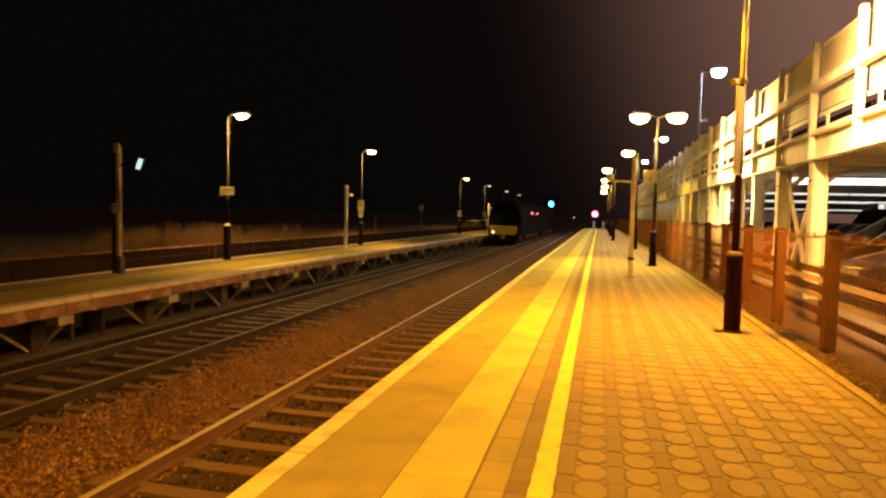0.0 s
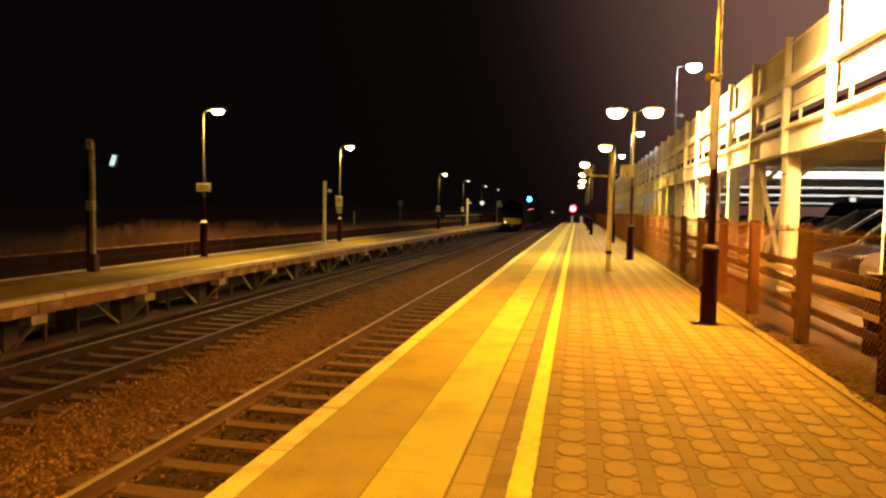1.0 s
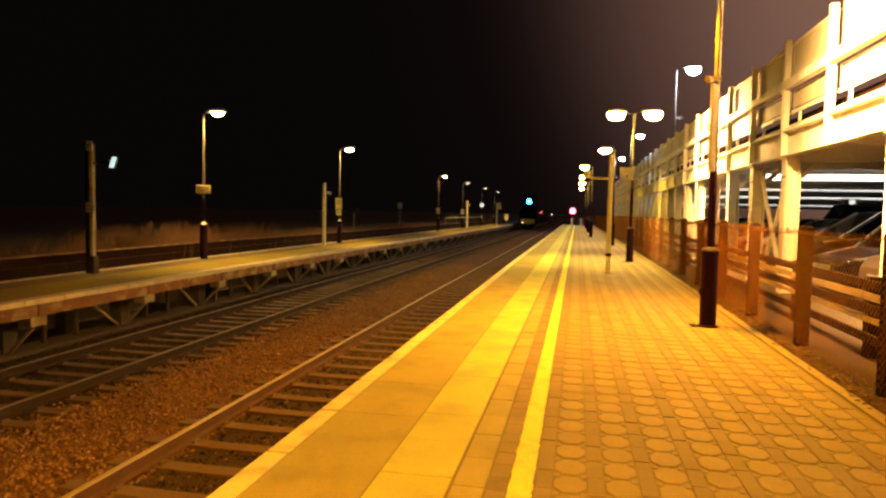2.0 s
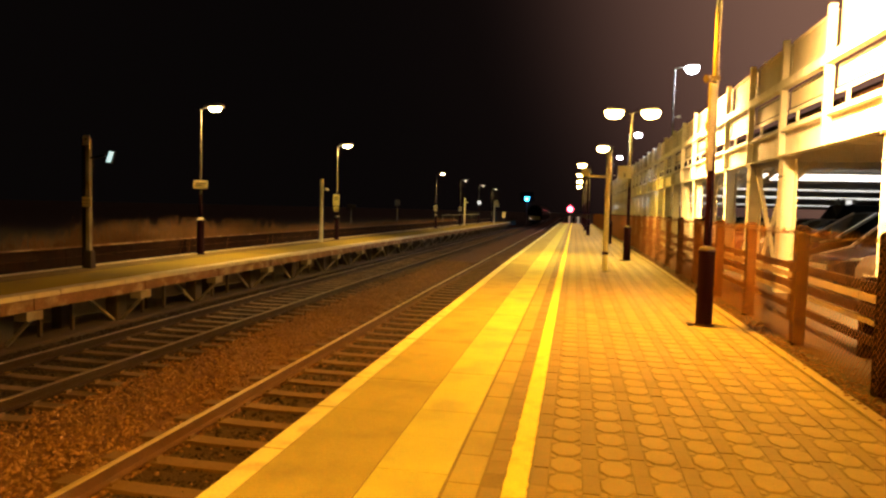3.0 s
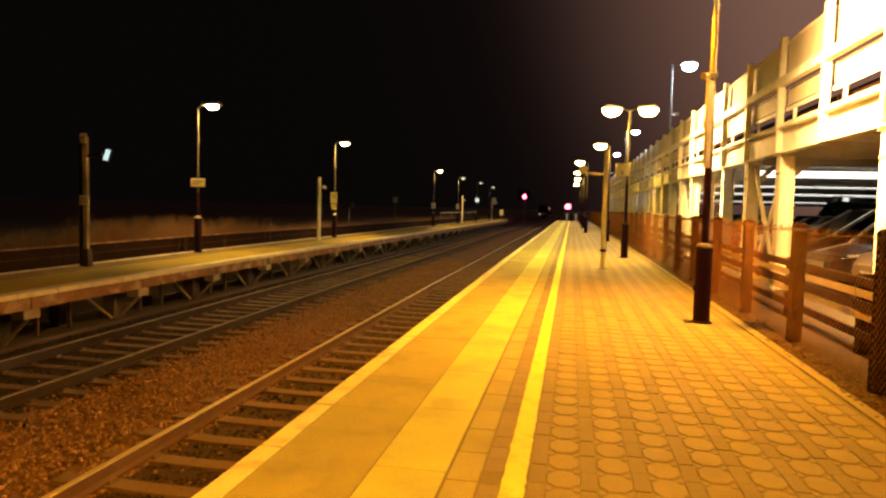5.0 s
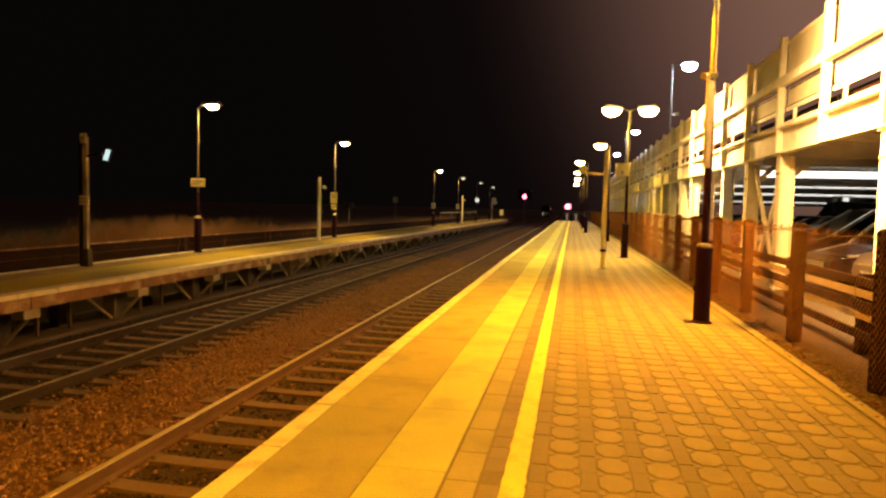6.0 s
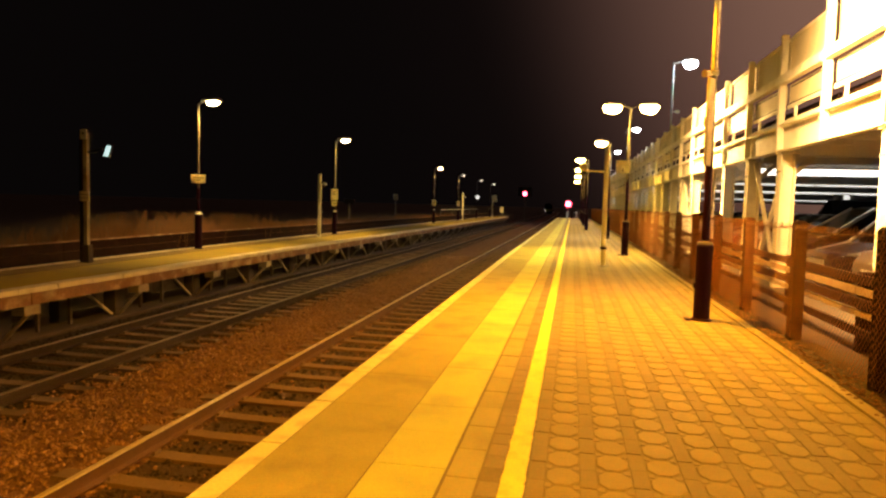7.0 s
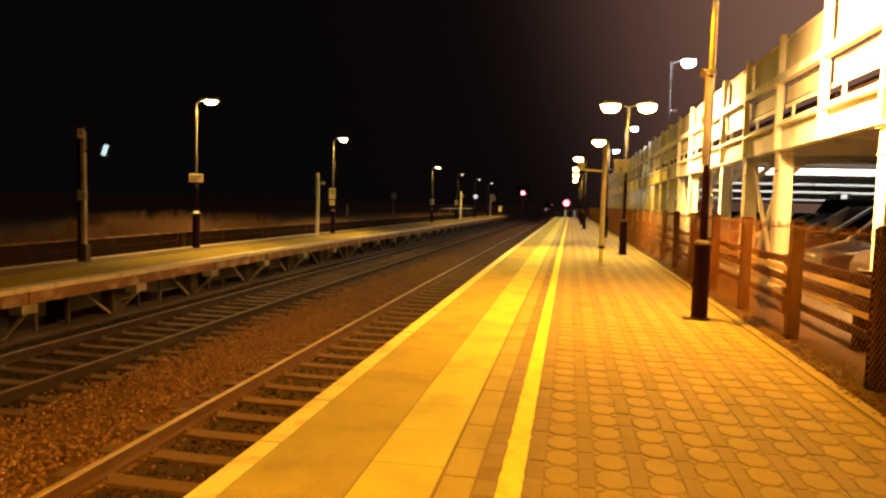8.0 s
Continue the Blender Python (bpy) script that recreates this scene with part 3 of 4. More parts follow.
# ---- car park ----
lot = part("car_park_ground", Build().sweep([(3.455, -0.3), (60, -0.3), (60, -0.01), (3.455, -0.01)], [-6, 4, 20, 60, 110]), M_TARMAC)
tagged(lot, "dark tarmac floor of the car park", "tarmac", kind="structure")
CP0, BAY, NB = 14.7, 2.55, 31


def car_park():
    deck = thing("parking_deck", pose(0, 0, 0), "two-level steel car park with cream painted frame", "car park", kind="structure")
    x = 4.0
    ends = [CP0 - 4.75, CP0] + [CP0 + BAY * k for k in range(1, NB)]
    slab = Build().sweep([(x + 0.35, 2.98), (33, 2.98), (33, 3.14), (x + 0.35, 3.14)], [-6, 4, 20, 60, 93])
    part("deck_slab", slab, M_DECK, deck, "grey concrete deck")
    for y in [ends[0] - 4.75, ends[0] - 9.4] + ends:
        g = gz(y)
        col = Build()
        col.box(x + 0.02, y - 0.15, g - 0.25, x + 0.05, y + 0.15, g + 2.66)
        col.box(x + 0.27, y - 0.15, g - 0.25, x + 0.30, y + 0.15, g + 2.66)
        col.box(x + 0.05, y - 0.02, g - 0.25, x + 0.27, y + 0.02, g + 2.66)
        c = part("column", col, M_CREAM, deck, "cream steel column")
        part("head_plate", Build().box(x - 0.02, y - 0.19, g + 2.66, x + 0.34, y + 0.19, g + 2.70), M_CREAM, c)
        part("haunch", Build().bar((x + 0.24, y, g + 2.22), (x + 0.66, y, g + 2.62), 0.10, 0.10), M_CREAM, c, "slanting cream haunch")
        part("splice_plate", Build().box(x + 0.005, y - 0.16, g + 2.29, x + 0.018, y + 0.16, g + 2.33), M_GREYBOX, c)
        part("cross_beam", Build().box(x + 0.35, y - 0.08, g + 2.62, 33, y + 0.08, g + 2.98), M_WHITEBEAM, deck)
    posts = [ends[0] - 2.4 - 4.75, ends[0] - 4.75, ends[0] - 2.4, ends[0], ends[0] + 2.3, *ends[1:]]
    for i in range(len(posts) - 1):
        y0, y1 = posts[i], posts[i + 1]
        g0, g1 = gz(y0), gz(y1)
        up = lambda z, xx=x: ((xx, y0, z + g0), (xx, y1, z + g1))
        up2 = lambda z, xx=x: ((xx, y0 + 0.09, z + g0), (xx, y1 - 0.09, z + g1))
        # edge beam as a channel with flanges
        part("edge_beam", Build().bar(*up(2.95, x + 0.1), 0.04, 0.5).bar(*up(2.715, x + 0.04), 0.18, 0.03).bar(*up(3.2, x + 0.04), 0.18, 0.03), M_CREAM, deck, "deep cream edge beam")
        part("mid_rail", Build().bar(*up(4.09, x - 0.02), 0.14, 0.16), M_CREAM, deck)
        part("kick_sheet", Build().bar(*up2(3.82, x + 0.12), 0.02, 0.36), M_PANEL, deck)
        part("lower_lip", Build().face_set([(x - 0.04, y0 + 0.06, 3.22 + g0), (x + 0.10, y0 + 0.06, 3.33 + g0), (x + 0.12, y0 + 0.06, 3.31 + g0), (x - 0.02, y0 + 0.06, 3.20 + g0),
                                            (x - 0.04, y1 - 0.06, 3.22 + g1), (x + 0.10, y1 - 0.06, 3.33 + g1), (x + 0.12, y1 - 0.06, 3.31 + g1), (x - 0.02, y1 - 0.06, 3.20 + g1)],
                                           [(0, 1, 2, 3), (7, 6, 5, 4), (0, 4, 5, 1), (1, 5, 6, 2), (2, 6, 7, 3), (3, 7, 4, 0)]), M_CREAM, deck, "sloping cream ledge")
        part("slat", Build().bar(*up2(3.565, x + 0.10), 0.03, 0.075), M_CREAM, deck)
        part("stub", Build().box(x + 0.08, y1 - 0.62, 3.33 + g1, x + 0.12, y1 - 0.56, 3.53 + g1), M_CREAM, deck)
        # added dark sheet stands for the shade inside the parapet slot
        part("inner_board", Build().bar(*up2(3.40, x + 0.26), 0.03, 0.2), M_TIMBER, deck, "dark board added for the shade inside the slot")
        if y0 < 32:
            for j in range(5):
                ya = y0 + 0.16 + (y1 - y0 - 0.3) * j / 5
                for zz in (3.625, 3.95):
                    # black bars drawn for the dark of narrow openings
                    part("slot", Build().bar((x + 0.107, ya, zz + g0), (x + 0.107, ya + (y1 - y0) * 0.15, zz + g0), 0.01, 0.022), M_BLACK, deck)
        tall = 5.25 if y0 < ends[0] + 2.2 else 4.93
        rng = random.Random(i)
        panel = part("parapet_panel", Build().bar(*up2((4.18 + tall) / 2, x + 0.14 + rng.uniform(-0.03, 0.03)), 0.03, tall - 4.20), M_PANEL, deck, "cream sheet parapet panel")
        part("panel_trim", Build().bar(*up2(tall - 0.02, x + 0.12), 0.06, 0.05), M_CREAM, panel)
        part("upright", Build().box(x - 0.06, y0 - 0.055, 2.70 + g0, x + 0.06, y0 + 0.055, tall + 0.05 + g0).box(x - 0.075, y0 - 0.07, 3.98 + g0, x - 0.06, y0 + 0.07, 4.2 + g0), M_CREAM, deck, "cream parapet upright")
    for ya, yb in ((14.85, 17.1), (14.85 + BAY * 4, 17.1 + BAY * 4), (14.85 + BAY * 8, 17.1 + BAY * 8)):
        part("brace", Build().bar((x + 0.16, ya, 0.0), (x + 0.16, yb, 2.6), 0.07, 0.09), M_CREAM, deck, "diagonal cream brace")
        part("brace", Build().bar((x + 0.24, yb, 0.0), (x + 0.24, ya, 2.6), 0.07, 0.09), M_CREAM, deck, "diagonal cream brace")
    for yb in ends[:12]:
        for dy in (-2.35, -2.05, -1.0):
            part("stay", Build().bar((x + 0.22, yb + dy, 2.86 + gz(yb)), (x + 0.95, yb + dy - 0.05, 2.80 + gz(yb)), 0.09, 0.10), M_WHITEBEAM, deck, "short pale stay under the deck")
    back = part("wall_east", Build().box(33, -6, -0.4, 33.3, 95, 3.2), M_DARKWALL)
    tagged(back, "dark blockwork back wall of the car park", "wall", kind="structure")
    # emissive tubes put the brightness of lit white beams into a glow
    for y, r in ((18.3, 0.075), (27.7, 0.03), (37.5, 0.045), (60.0, 0.04)):
        s = thing("beam_glow_strip", pose(0, y, gz(y)), "glowing white strip standing in for a lit beam under the deck", "strip light", "strip lights")
        for k in range(6):
            x0 = 4.5 + 4.4 * k
            c = part("casing", Build().box(x0, -0.09, 2.56, x0 + 4.38, 0.09, 2.62), M_WHITEBEAM, s)
            part("glow_tube", Build().tube((x0 + 0.02, 0, 2.555 - r), (x0 + 4.36, 0, 2.555 - r), r, n=10), M_TUBE if y < 20 else M_TUBEDIM, c, "white glow of the lit beam")



car_park()


def deck_lamp(x, y, label):
    z = 3.14 + gz(y)
    t = thing("car_park_lamp", pose(x, y, z), label, "street lamp", "roof deck lamps")
    part("pole", Build().tube((0, 0, 0), (0, 0, 5.75), 0.07, 0.04, 10), M_GALV, t)
    part("arm", Build().tube((0, 0, 5.7), (0.55, -0.1, 5.8), 0.03, n=8), M_GALV, t)
    h = part("lantern", Build().box(0.45, -0.35, 5.76, 1.15, 0.15, 5.86, 0.04), M_GREYBOX, t)
    part("lens", Build().lathe([(0.34, 5.76), (0.33, 5.62), (0.24, 5.50), (0.10, 5.44)], 14, (0.8, -0.1, 0)), M_COOLGLOW, h, "bright cool white lens")
    part("camera_bracket", Build().tube((0.0, 0, 3.3), (0.25, -0.1, 3.3), 0.02, n=6).box(0.18, -0.16, 3.24, 0.36, -0.04, 3.36), M_PALEPOST, t)


for dx, dy in ((4.75, 36.5), (4.75, 66.0), (4.75, 92.0)):
    deck_lamp(dx, dy, "tall cool white lamp on the roof deck")
    lamp(dx + 0.8, dy - 0.1, 3.14 + gz(dy) + 5.40, 1500, COOL)


# ---- parked cars ----
def car(m, paint, label, length=4.2, tall=1.48, van=False, hood=1.05, up=0.0, rake=0.9, dip=0.0, edge_mat=None):
    """A parked car facing -x in its own space, origin under its middle."""
    t = thing("car", m, label, "car", "parked cars")
    L, edge_mat = length / 2, edge_mat or paint
    if van:
        st = [(-L, 0.42, 0.70, 0.72, 0.76), (-L + 0.15, 0.25, 0.88, 0.90, 0.84), (-L + 0.9, 0.22, 1.05, 1.08, 0.88), (-L + 1.0, 0.22, 1.08, 1.10, 0.88),
              (L - 0.2, 0.22, 1.10, 1.12, 0.88), (L, 0.4, 1.0, 1.02, 0.82)]
        gl = [(-L + 0.85, 1.06, 0.80), (-L + 1.5, tall, 0.68), (L - 0.35, tall + 0.03, 0.70), (L - 0.1, 1.1, 0.78)]
    else:
        st = [(-L, 0.42, 0.62, 0.66, 0.62), (-L + 0.12, 0.26, 0.74, 0.77, 0.76), (-L + 0.45, 0.2, 0.84 - dip + up * 0.8, 0.88 - dip + up * 0.8, 0.85), (-L + hood + 0.1, 0.2, 0.93 + up, 0.97 + up, 0.88),
              (0.2, 0.2, 0.95 + up, 0.97 + up, 0.89), (L - 0.7, 0.22, 0.98 + up, 1.0 + up, 0.87), (L - 0.1, 0.28, 0.96, 0.99, 0.80), (L, 0.45, 0.85, 0.88, 0.72)]
        gl = [(-L + hood, 0.94 + up, 0.78), (-L + hood + rake, tall - 0.04, 0.62), (0.45, tall, 0.60), (L - 0.75, tall - 0.08, 0.58), (L - 0.2, 0.98, 0.70)]
    vs, fs = [], []
    for x, z0, z1, z2, w in st:
        vs += [(x, -w * 0.9, z0), (x, -w, (z0 + z1) * 0.5), (x, -w * 0.97, z1), (x, -w * 0.5, z2), (x, w * 0.5, z2), (x, w * 0.97, z1), (x, w, (z0 + z1) * 0.5), (x, w * 0.9, z0)]
    for k in range(len(st) - 1):
        fs += [(k * 8 + i, k * 8 + (i + 1) % 8, k * 8 + 8 + (i + 1) % 8, k * 8 + 8 + i) for i in range(8)]
    fs += [tuple(range(8)), tuple(reversed(range(len(st) * 8 - 8, len(st) * 8)))]
    body = part("body", Build().face_set(vs, fs), paint, t, smooth=False, bevel=0.03)
    vs, fs = [], []
    for i, (x, z, w) in enumerate(gl):
        base = 0.9 if 0 < i < len(gl) - 1 else z - 0.05
        vs += [(x, -w, z), (x, w, z), (x, 0.80, base), (x, -0.80, base)]
    for k in range(len(gl) - 1):
        fs += [(k * 4 + i, k * 4 + (i + 1) % 4, k * 4 + 4 + (i + 1) % 4, k * 4 + 4 + i) for i in range(4)]
    fs += [(0, 1, 2, 3), tuple(reversed(range(len(gl) * 4 - 4, len(gl) * 4)))]
    part("window_glass", Build().face_set(vs, fs), M_GLASS, t, "dark glass", bevel=0.02)
    roof = Build().face_set([(gl[1][0] - 0.02, -gl[1][2] - 0.02, gl[1][1] - 0.01), (gl[1][0] - 0.02, gl[1][2] + 0.02, gl[1][1] - 0.01), (gl[-2][0], gl[-2][2] + 0.02, gl[-2][1] - 0.01), (gl[-2][0], -gl[-2][2] - 0.02, gl[-2][1] - 0.01),
                             (gl[1][0] + 0.15, -0.4, gl[1][1] + 0.04), (gl[1][0] + 0.15, 0.4, gl[1][1] + 0.04), (gl[-2][0] - 0.15, 0.4, gl[-2][1] + 0.05), (gl[-2][0] - 0.15, -0.4, gl[-2][1] + 0.05)],
                            [(3, 2, 1, 0), (4, 5, 6, 7), (0, 1, 5, 4), (1, 2, 6, 5), (2, 3, 7, 6), (3, 0, 4, 7)])
    part("roof", roof, paint, t)
    for s in (-1, 1):
        # in chrome, the pillar and bonnet edge bars paint gloss highlights
        part("pillar", Build().bar((gl[0][0], s * gl[0][2], gl[0][1]), (gl[1][0], s * (gl[1][2] + 0.02), gl[1][1]), 0.08, 0.06), edge_mat, t, "windscreen pillar")
        part("headlight", Build().face_set([(-L + 0.05, s * 0.42, 0.60), (-L + 0.16, s * 0.72, 0.62), (-L + 0.2, s * 0.73, 0.74), (-L + 0.08, s * 0.44, 0.71),
                                            (-L + 0.4, s * 0.45, 0.62), (-L + 0.42, s * 0.76, 0.64), (-L + 0.44, s * 0.76, 0.80), (-L + 0.4, s * 0.45, 0.78)],
                                           [(0, 1, 2, 3), (4, 7, 6, 5), (0, 4, 5, 1), (1, 5, 6, 2), (2, 6, 7, 3), (3, 7, 4, 0)]), M_HEADLIGHT, t, "clear headlight")
        part("mirror", Build().box(-L + 1.35, s * 0.98 - 0.09, 0.95, -L + 1.47, s * 0.98 + 0.09, 1.08, 0.02), paint, t)
        part("bonnet_edge", Build().bar((-L + 0.40, s * 0.74, 0.875 - dip + up * 0.8), (-L + hood + 0.05, s * 0.79, 0.955 + up), 0.045, 0.03), edge_mat, t)
        for wx in (-L + 0.8, L - 0.8):
            w = part("wheel", Build().tube((wx, s * 0.70, 0.31), (wx, s * 0.90, 0.31), 0.31, n=22), M_TYRE, t, bevel=0.02)
            part("rim", Build().tube((wx, s * 0.895, 0.31), (wx, s * 0.912, 0.31), 0.20, 0.17, n=14), M_GALV, w)
    part("grille", Build().box(-L - 0.01, -0.34, 0.52, -L + 0.05, 0.34, 0.62), M_CHROME, t)
    part("number_plate", Build().box(-L - 0.02, -0.26, 0.38, -L + 0.03, 0.26, 0.49), M_SIGN, t, "plain pale number plate")
    part("bumper", Build().box(-L - 0.01, -0.62, 0.27, -L + 0.2, 0.62, 0.40, 0.02), M_BLACK, t, bevel=0.02)
    return t


P_DARK = surface("dark_car_paint", (0.007, 0.006, 0.007), 0.16, grain=30, mottle=2, contrast=0.2, bump=0.0, spec=0.08)
P_SILVER = surface("silver_car_paint", (0.16, 0.155, 0.15), 0.28, 0.4, grain=30, mottle=2, contrast=0.15, bump=0.0)
P_RED = surface("dark_red_car_paint", (0.04, 0.008, 0.007), 0.25, grain=30, mottle=2, contrast=0.2, bump=0.0)
P_PALE = surface("pale_grey_car_paint", (0.075, 0.055, 0.042), 0.4, 0.1, grain=30, mottle=2, contrast=0.15, bump=0.0)
P_WHITE = surface("white_car_paint", (0.68, 0.68, 0.66), 0.3, grain=30, mottle=2, contrast=0.1, bump=0.0)
car(pose(6.74, 14.85, -0.01, 0, 0, 8), P_DARK, "dark glossy car parked nose towards the fence", 4.0, 1.46, rake=0.5, dip=0.10, edge_mat=M_CHROME)
car(pose(7.3, 17.9, -0.01, 0, 0, 1), P_DARK, "tall dark car parked nose towards the fence", 4.2, 1.68, hood=0.72, up=0.10, edge_mat=M_CHROME)
car(pose(6.93, 11.95, -0.01, 0, 0, -2), P_PALE, "pale grey van parked nose towards the fence", 4.4, 1.9, True)
for cx_, cy_, pt, lb, rz in ((7.0, 20.9, P_SILVER, "grey car parked under the deck", 0), (7.1, 23.6, P_RED, "dark red car parked under the deck", 1), (7.1, 26.2, P_DARK, "black car parked under the deck", 1),
                             (7.0, 28.8, P_SILVER, "grey car parked under the deck", -1), (7.0, 33.8, P_WHITE, "white car parked under the deck", 0), (7.0, 38.9, P_RED, "dark red car parked under the deck", 0),
                             (14.5, 23.5, P_DARK, "dark car in the second row under the deck", 180), (14.5, 26.1, P_DARK, "dark car in the second row under the deck", 181),
                             (14.4, 35.8, P_RED, "dark red car in the second row", 180)):
    car(pose(cx_, cy_, gz(cy_) - 0.01, 0, 0, rz), pt, lb)
car(pose(11.4, 30.5, gz(30.5) - 0.01, 0, 0, 3), P_DARK, "dark boxy van parked deeper under the deck", 4.6, 2.05, True)


# ---- the far platform ----
LX, LZ = -8.9, -0.1


def far_platform():
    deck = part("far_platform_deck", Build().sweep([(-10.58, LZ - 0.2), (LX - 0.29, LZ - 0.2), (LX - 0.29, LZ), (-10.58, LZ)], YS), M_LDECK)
    tagged(deck, "worn far platform deck, yellow in its colour, under lamps", "platform", kind="structure")
    strip = part("far_platform_strip", Build().sweep([(-11.24, LZ - 0.2), (-10.61, LZ - 0.2), (-10.61, LZ + 0.004), (-11.24, LZ + 0.012)], YS), M_LBACK)
    tagged(strip, "darker brown strip along the back of the far platform", "platform", kind="structure")
    joint = part("deck_joint", Build().sweep([(-10.612, LZ - 0.2), (-10.578, LZ - 0.2), (-10.578, LZ - 0.03), (-10.612, LZ - 0.03)], YS), M_TIMBER)
    tagged(joint, "dark open joint along the far platform deck", "joint", kind="structure")
    stones = thing("platform_edging", pose(0, 0, 0), "pale worn edging stones of the far platform", "platform edge", kind="structure")
    me = Build().box(-0.14, -0.44, -0.085, 0.14, 0.44, 0.0, 0.004).mesh("edge_stone", M_LEDGE)
    rng, y = random.Random(31), 3.0
    while y < 97.5:
        piece("edge_stone", me, stones, LX - 0.13 + rng.uniform(-0.008, 0.008), y, LZ + gz(y) + 0.006 + rng.uniform(-0.004, 0.004), rng.uniform(-0.3, 0.3))
        y += 0.888
    lengths = Build().box(-0.05, -1.52, -0.105, 0.05, 1.52, 0.105, 0.004).mesh("fascia_beam", M_FASCIA)
    y = 3.85
    while y < 97:
        g = gz(y)
        piece("fascia_beam", lengths, stones, LX - 0.062 + rng.uniform(-0.012, 0.006), y + 1.53, LZ - 0.185 + gz(y + 1.53) + rng.uniform(-0.012, 0.008))
        t = thing("platform_trestle", pose(0, y, g), "concrete trestle carrying the far platform", "trestle", "platform trestles")
        part("corbel", Build().box(LX - 0.26, -0.18, LZ - 0.46, LX - 0.005, 0.18, LZ - 0.30), M_CONC, t, bevel=0.012)
        # parts set back under the deck take the shade-darkened concrete
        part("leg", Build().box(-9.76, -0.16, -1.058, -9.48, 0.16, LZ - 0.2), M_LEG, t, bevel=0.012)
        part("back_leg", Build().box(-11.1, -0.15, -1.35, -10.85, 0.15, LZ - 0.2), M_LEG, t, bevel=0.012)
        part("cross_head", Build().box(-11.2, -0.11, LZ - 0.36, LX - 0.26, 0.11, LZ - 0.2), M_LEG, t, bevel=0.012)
        part("strut", Build().bar((LX - 0.10, 0.0, LZ - 0.46), (-9.47, 0.0, -1.03), 0.05, 0.05), M_CONC, t, "thin pale strut")
        part("strut", Build().bar((-9.55, -1.0, LZ - 0.36), (-9.55, -0.17, -1.04), 0.05, 0.05), M_CONC, t, "thin pale strut")
        for dy in (0.92, 1.75):
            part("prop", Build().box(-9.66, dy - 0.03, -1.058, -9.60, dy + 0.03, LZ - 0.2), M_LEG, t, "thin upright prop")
        y += 3.06
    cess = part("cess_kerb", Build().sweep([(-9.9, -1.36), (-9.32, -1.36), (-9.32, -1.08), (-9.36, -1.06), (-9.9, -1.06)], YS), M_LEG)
    tagged(cess, "low concrete kerb along the foot of the far platform", "kerb", kind="structure")
    backkerb = part("back_kerb", Build().sweep([(-11.345, LZ - 0.25), (-11.245, LZ - 0.25), (-11.245, LZ + 0.035), (-11.345, LZ + 0.035)], YS), M_LEDGE)
    tagged(backkerb, "pale kerb at the back of the far platform", "kerb", kind="structure")
    wall = thing("low_fence", pose(0, 0, 0), "low dark boarded fence behind the far platform", "fence", kind="structure")
    y = 2.0
    while y < 97:
        y1 = y + 2.4
        for j in range(2):
            part("board", Build().bar((-11.66, y, LZ + 0.115 + 0.22 * j + gz(y)), (-11.66, y1 - 0.01, LZ + 0.115 + 0.22 * j + gz(y1)), 0.03, 0.21), M_FPOST, wall)
        part("capping", Build().bar((-11.66, y, LZ + 0.46 + gz(y)), (-11.66, y1, LZ + 0.46 + gz(y1)), 0.09, 0.03), M_FASCIA, wall)
        y = y1
    bank = part("bank", Build().sweep([(-60, -1.5), (-11.72, -1.5), (-11.72, -0.2), (-14, 0.05), (-20, 0.1), (-60, -0.4)], [-6, 20, 60, 140]), M_EARTH)
    tagged(bank, "dark earth bank behind the far platform", "bank", kind="structure")


far_platform()


def dry_grass():
    rng = random.Random(12)
    b = Build()
    for c in range(420):
        y = rng.uniform(10, 75)
        x = -12.1 - abs(rng.gauss(0, 1.3))
        h = rng.uniform(0.45, 1.0) * (1.15 if 16 < y < 27 else 0.75)
        for k in range(40):
            bx, by = x + rng.gauss(0, 0.22), y + rng.gauss(0, 0.3)
            hh = h * rng.uniform(0.5, 1.15)
            dx, dy = rng.gauss(0, 0.16) * hh, rng.gauss(0, 0.16) * hh
            w, g = rng.uniform(0.003, 0.008), gz(by) - 0.15
            b.face_set([(bx - w, by - w, g), (bx + w, by + w, g), (bx + dx * 0.5 + w * 0.7, by + dy * 0.5 + w * 0.7, g + hh * 0.65), (bx + dx * 0.5 - w * 0.7, by + dy * 0.5 - w * 0.7, g + hh * 0.65), (bx + dx * 1.3, by + dy * 1.3, g + hh)],
                       [(0, 1, 2, 3), (3, 2, 4)])
    for k in range(16):
        bx, by, hh = -12.5 + rng.gauss(0, 0.12), 18.3 + rng.gauss(0, 0.3), rng.uniform(0.7, 1.15)
        b.tube((bx, by, -0.15), (bx + rng.gauss(0, 0.05), by + rng.gauss(0, 0.06), hh), 0.012, 0.006, 4)
    tagged(part("dry_grass", b, M_GRASS), "tall dry grass and reeds behind the far platform", "grass", kind="stuff")


dry_grass()


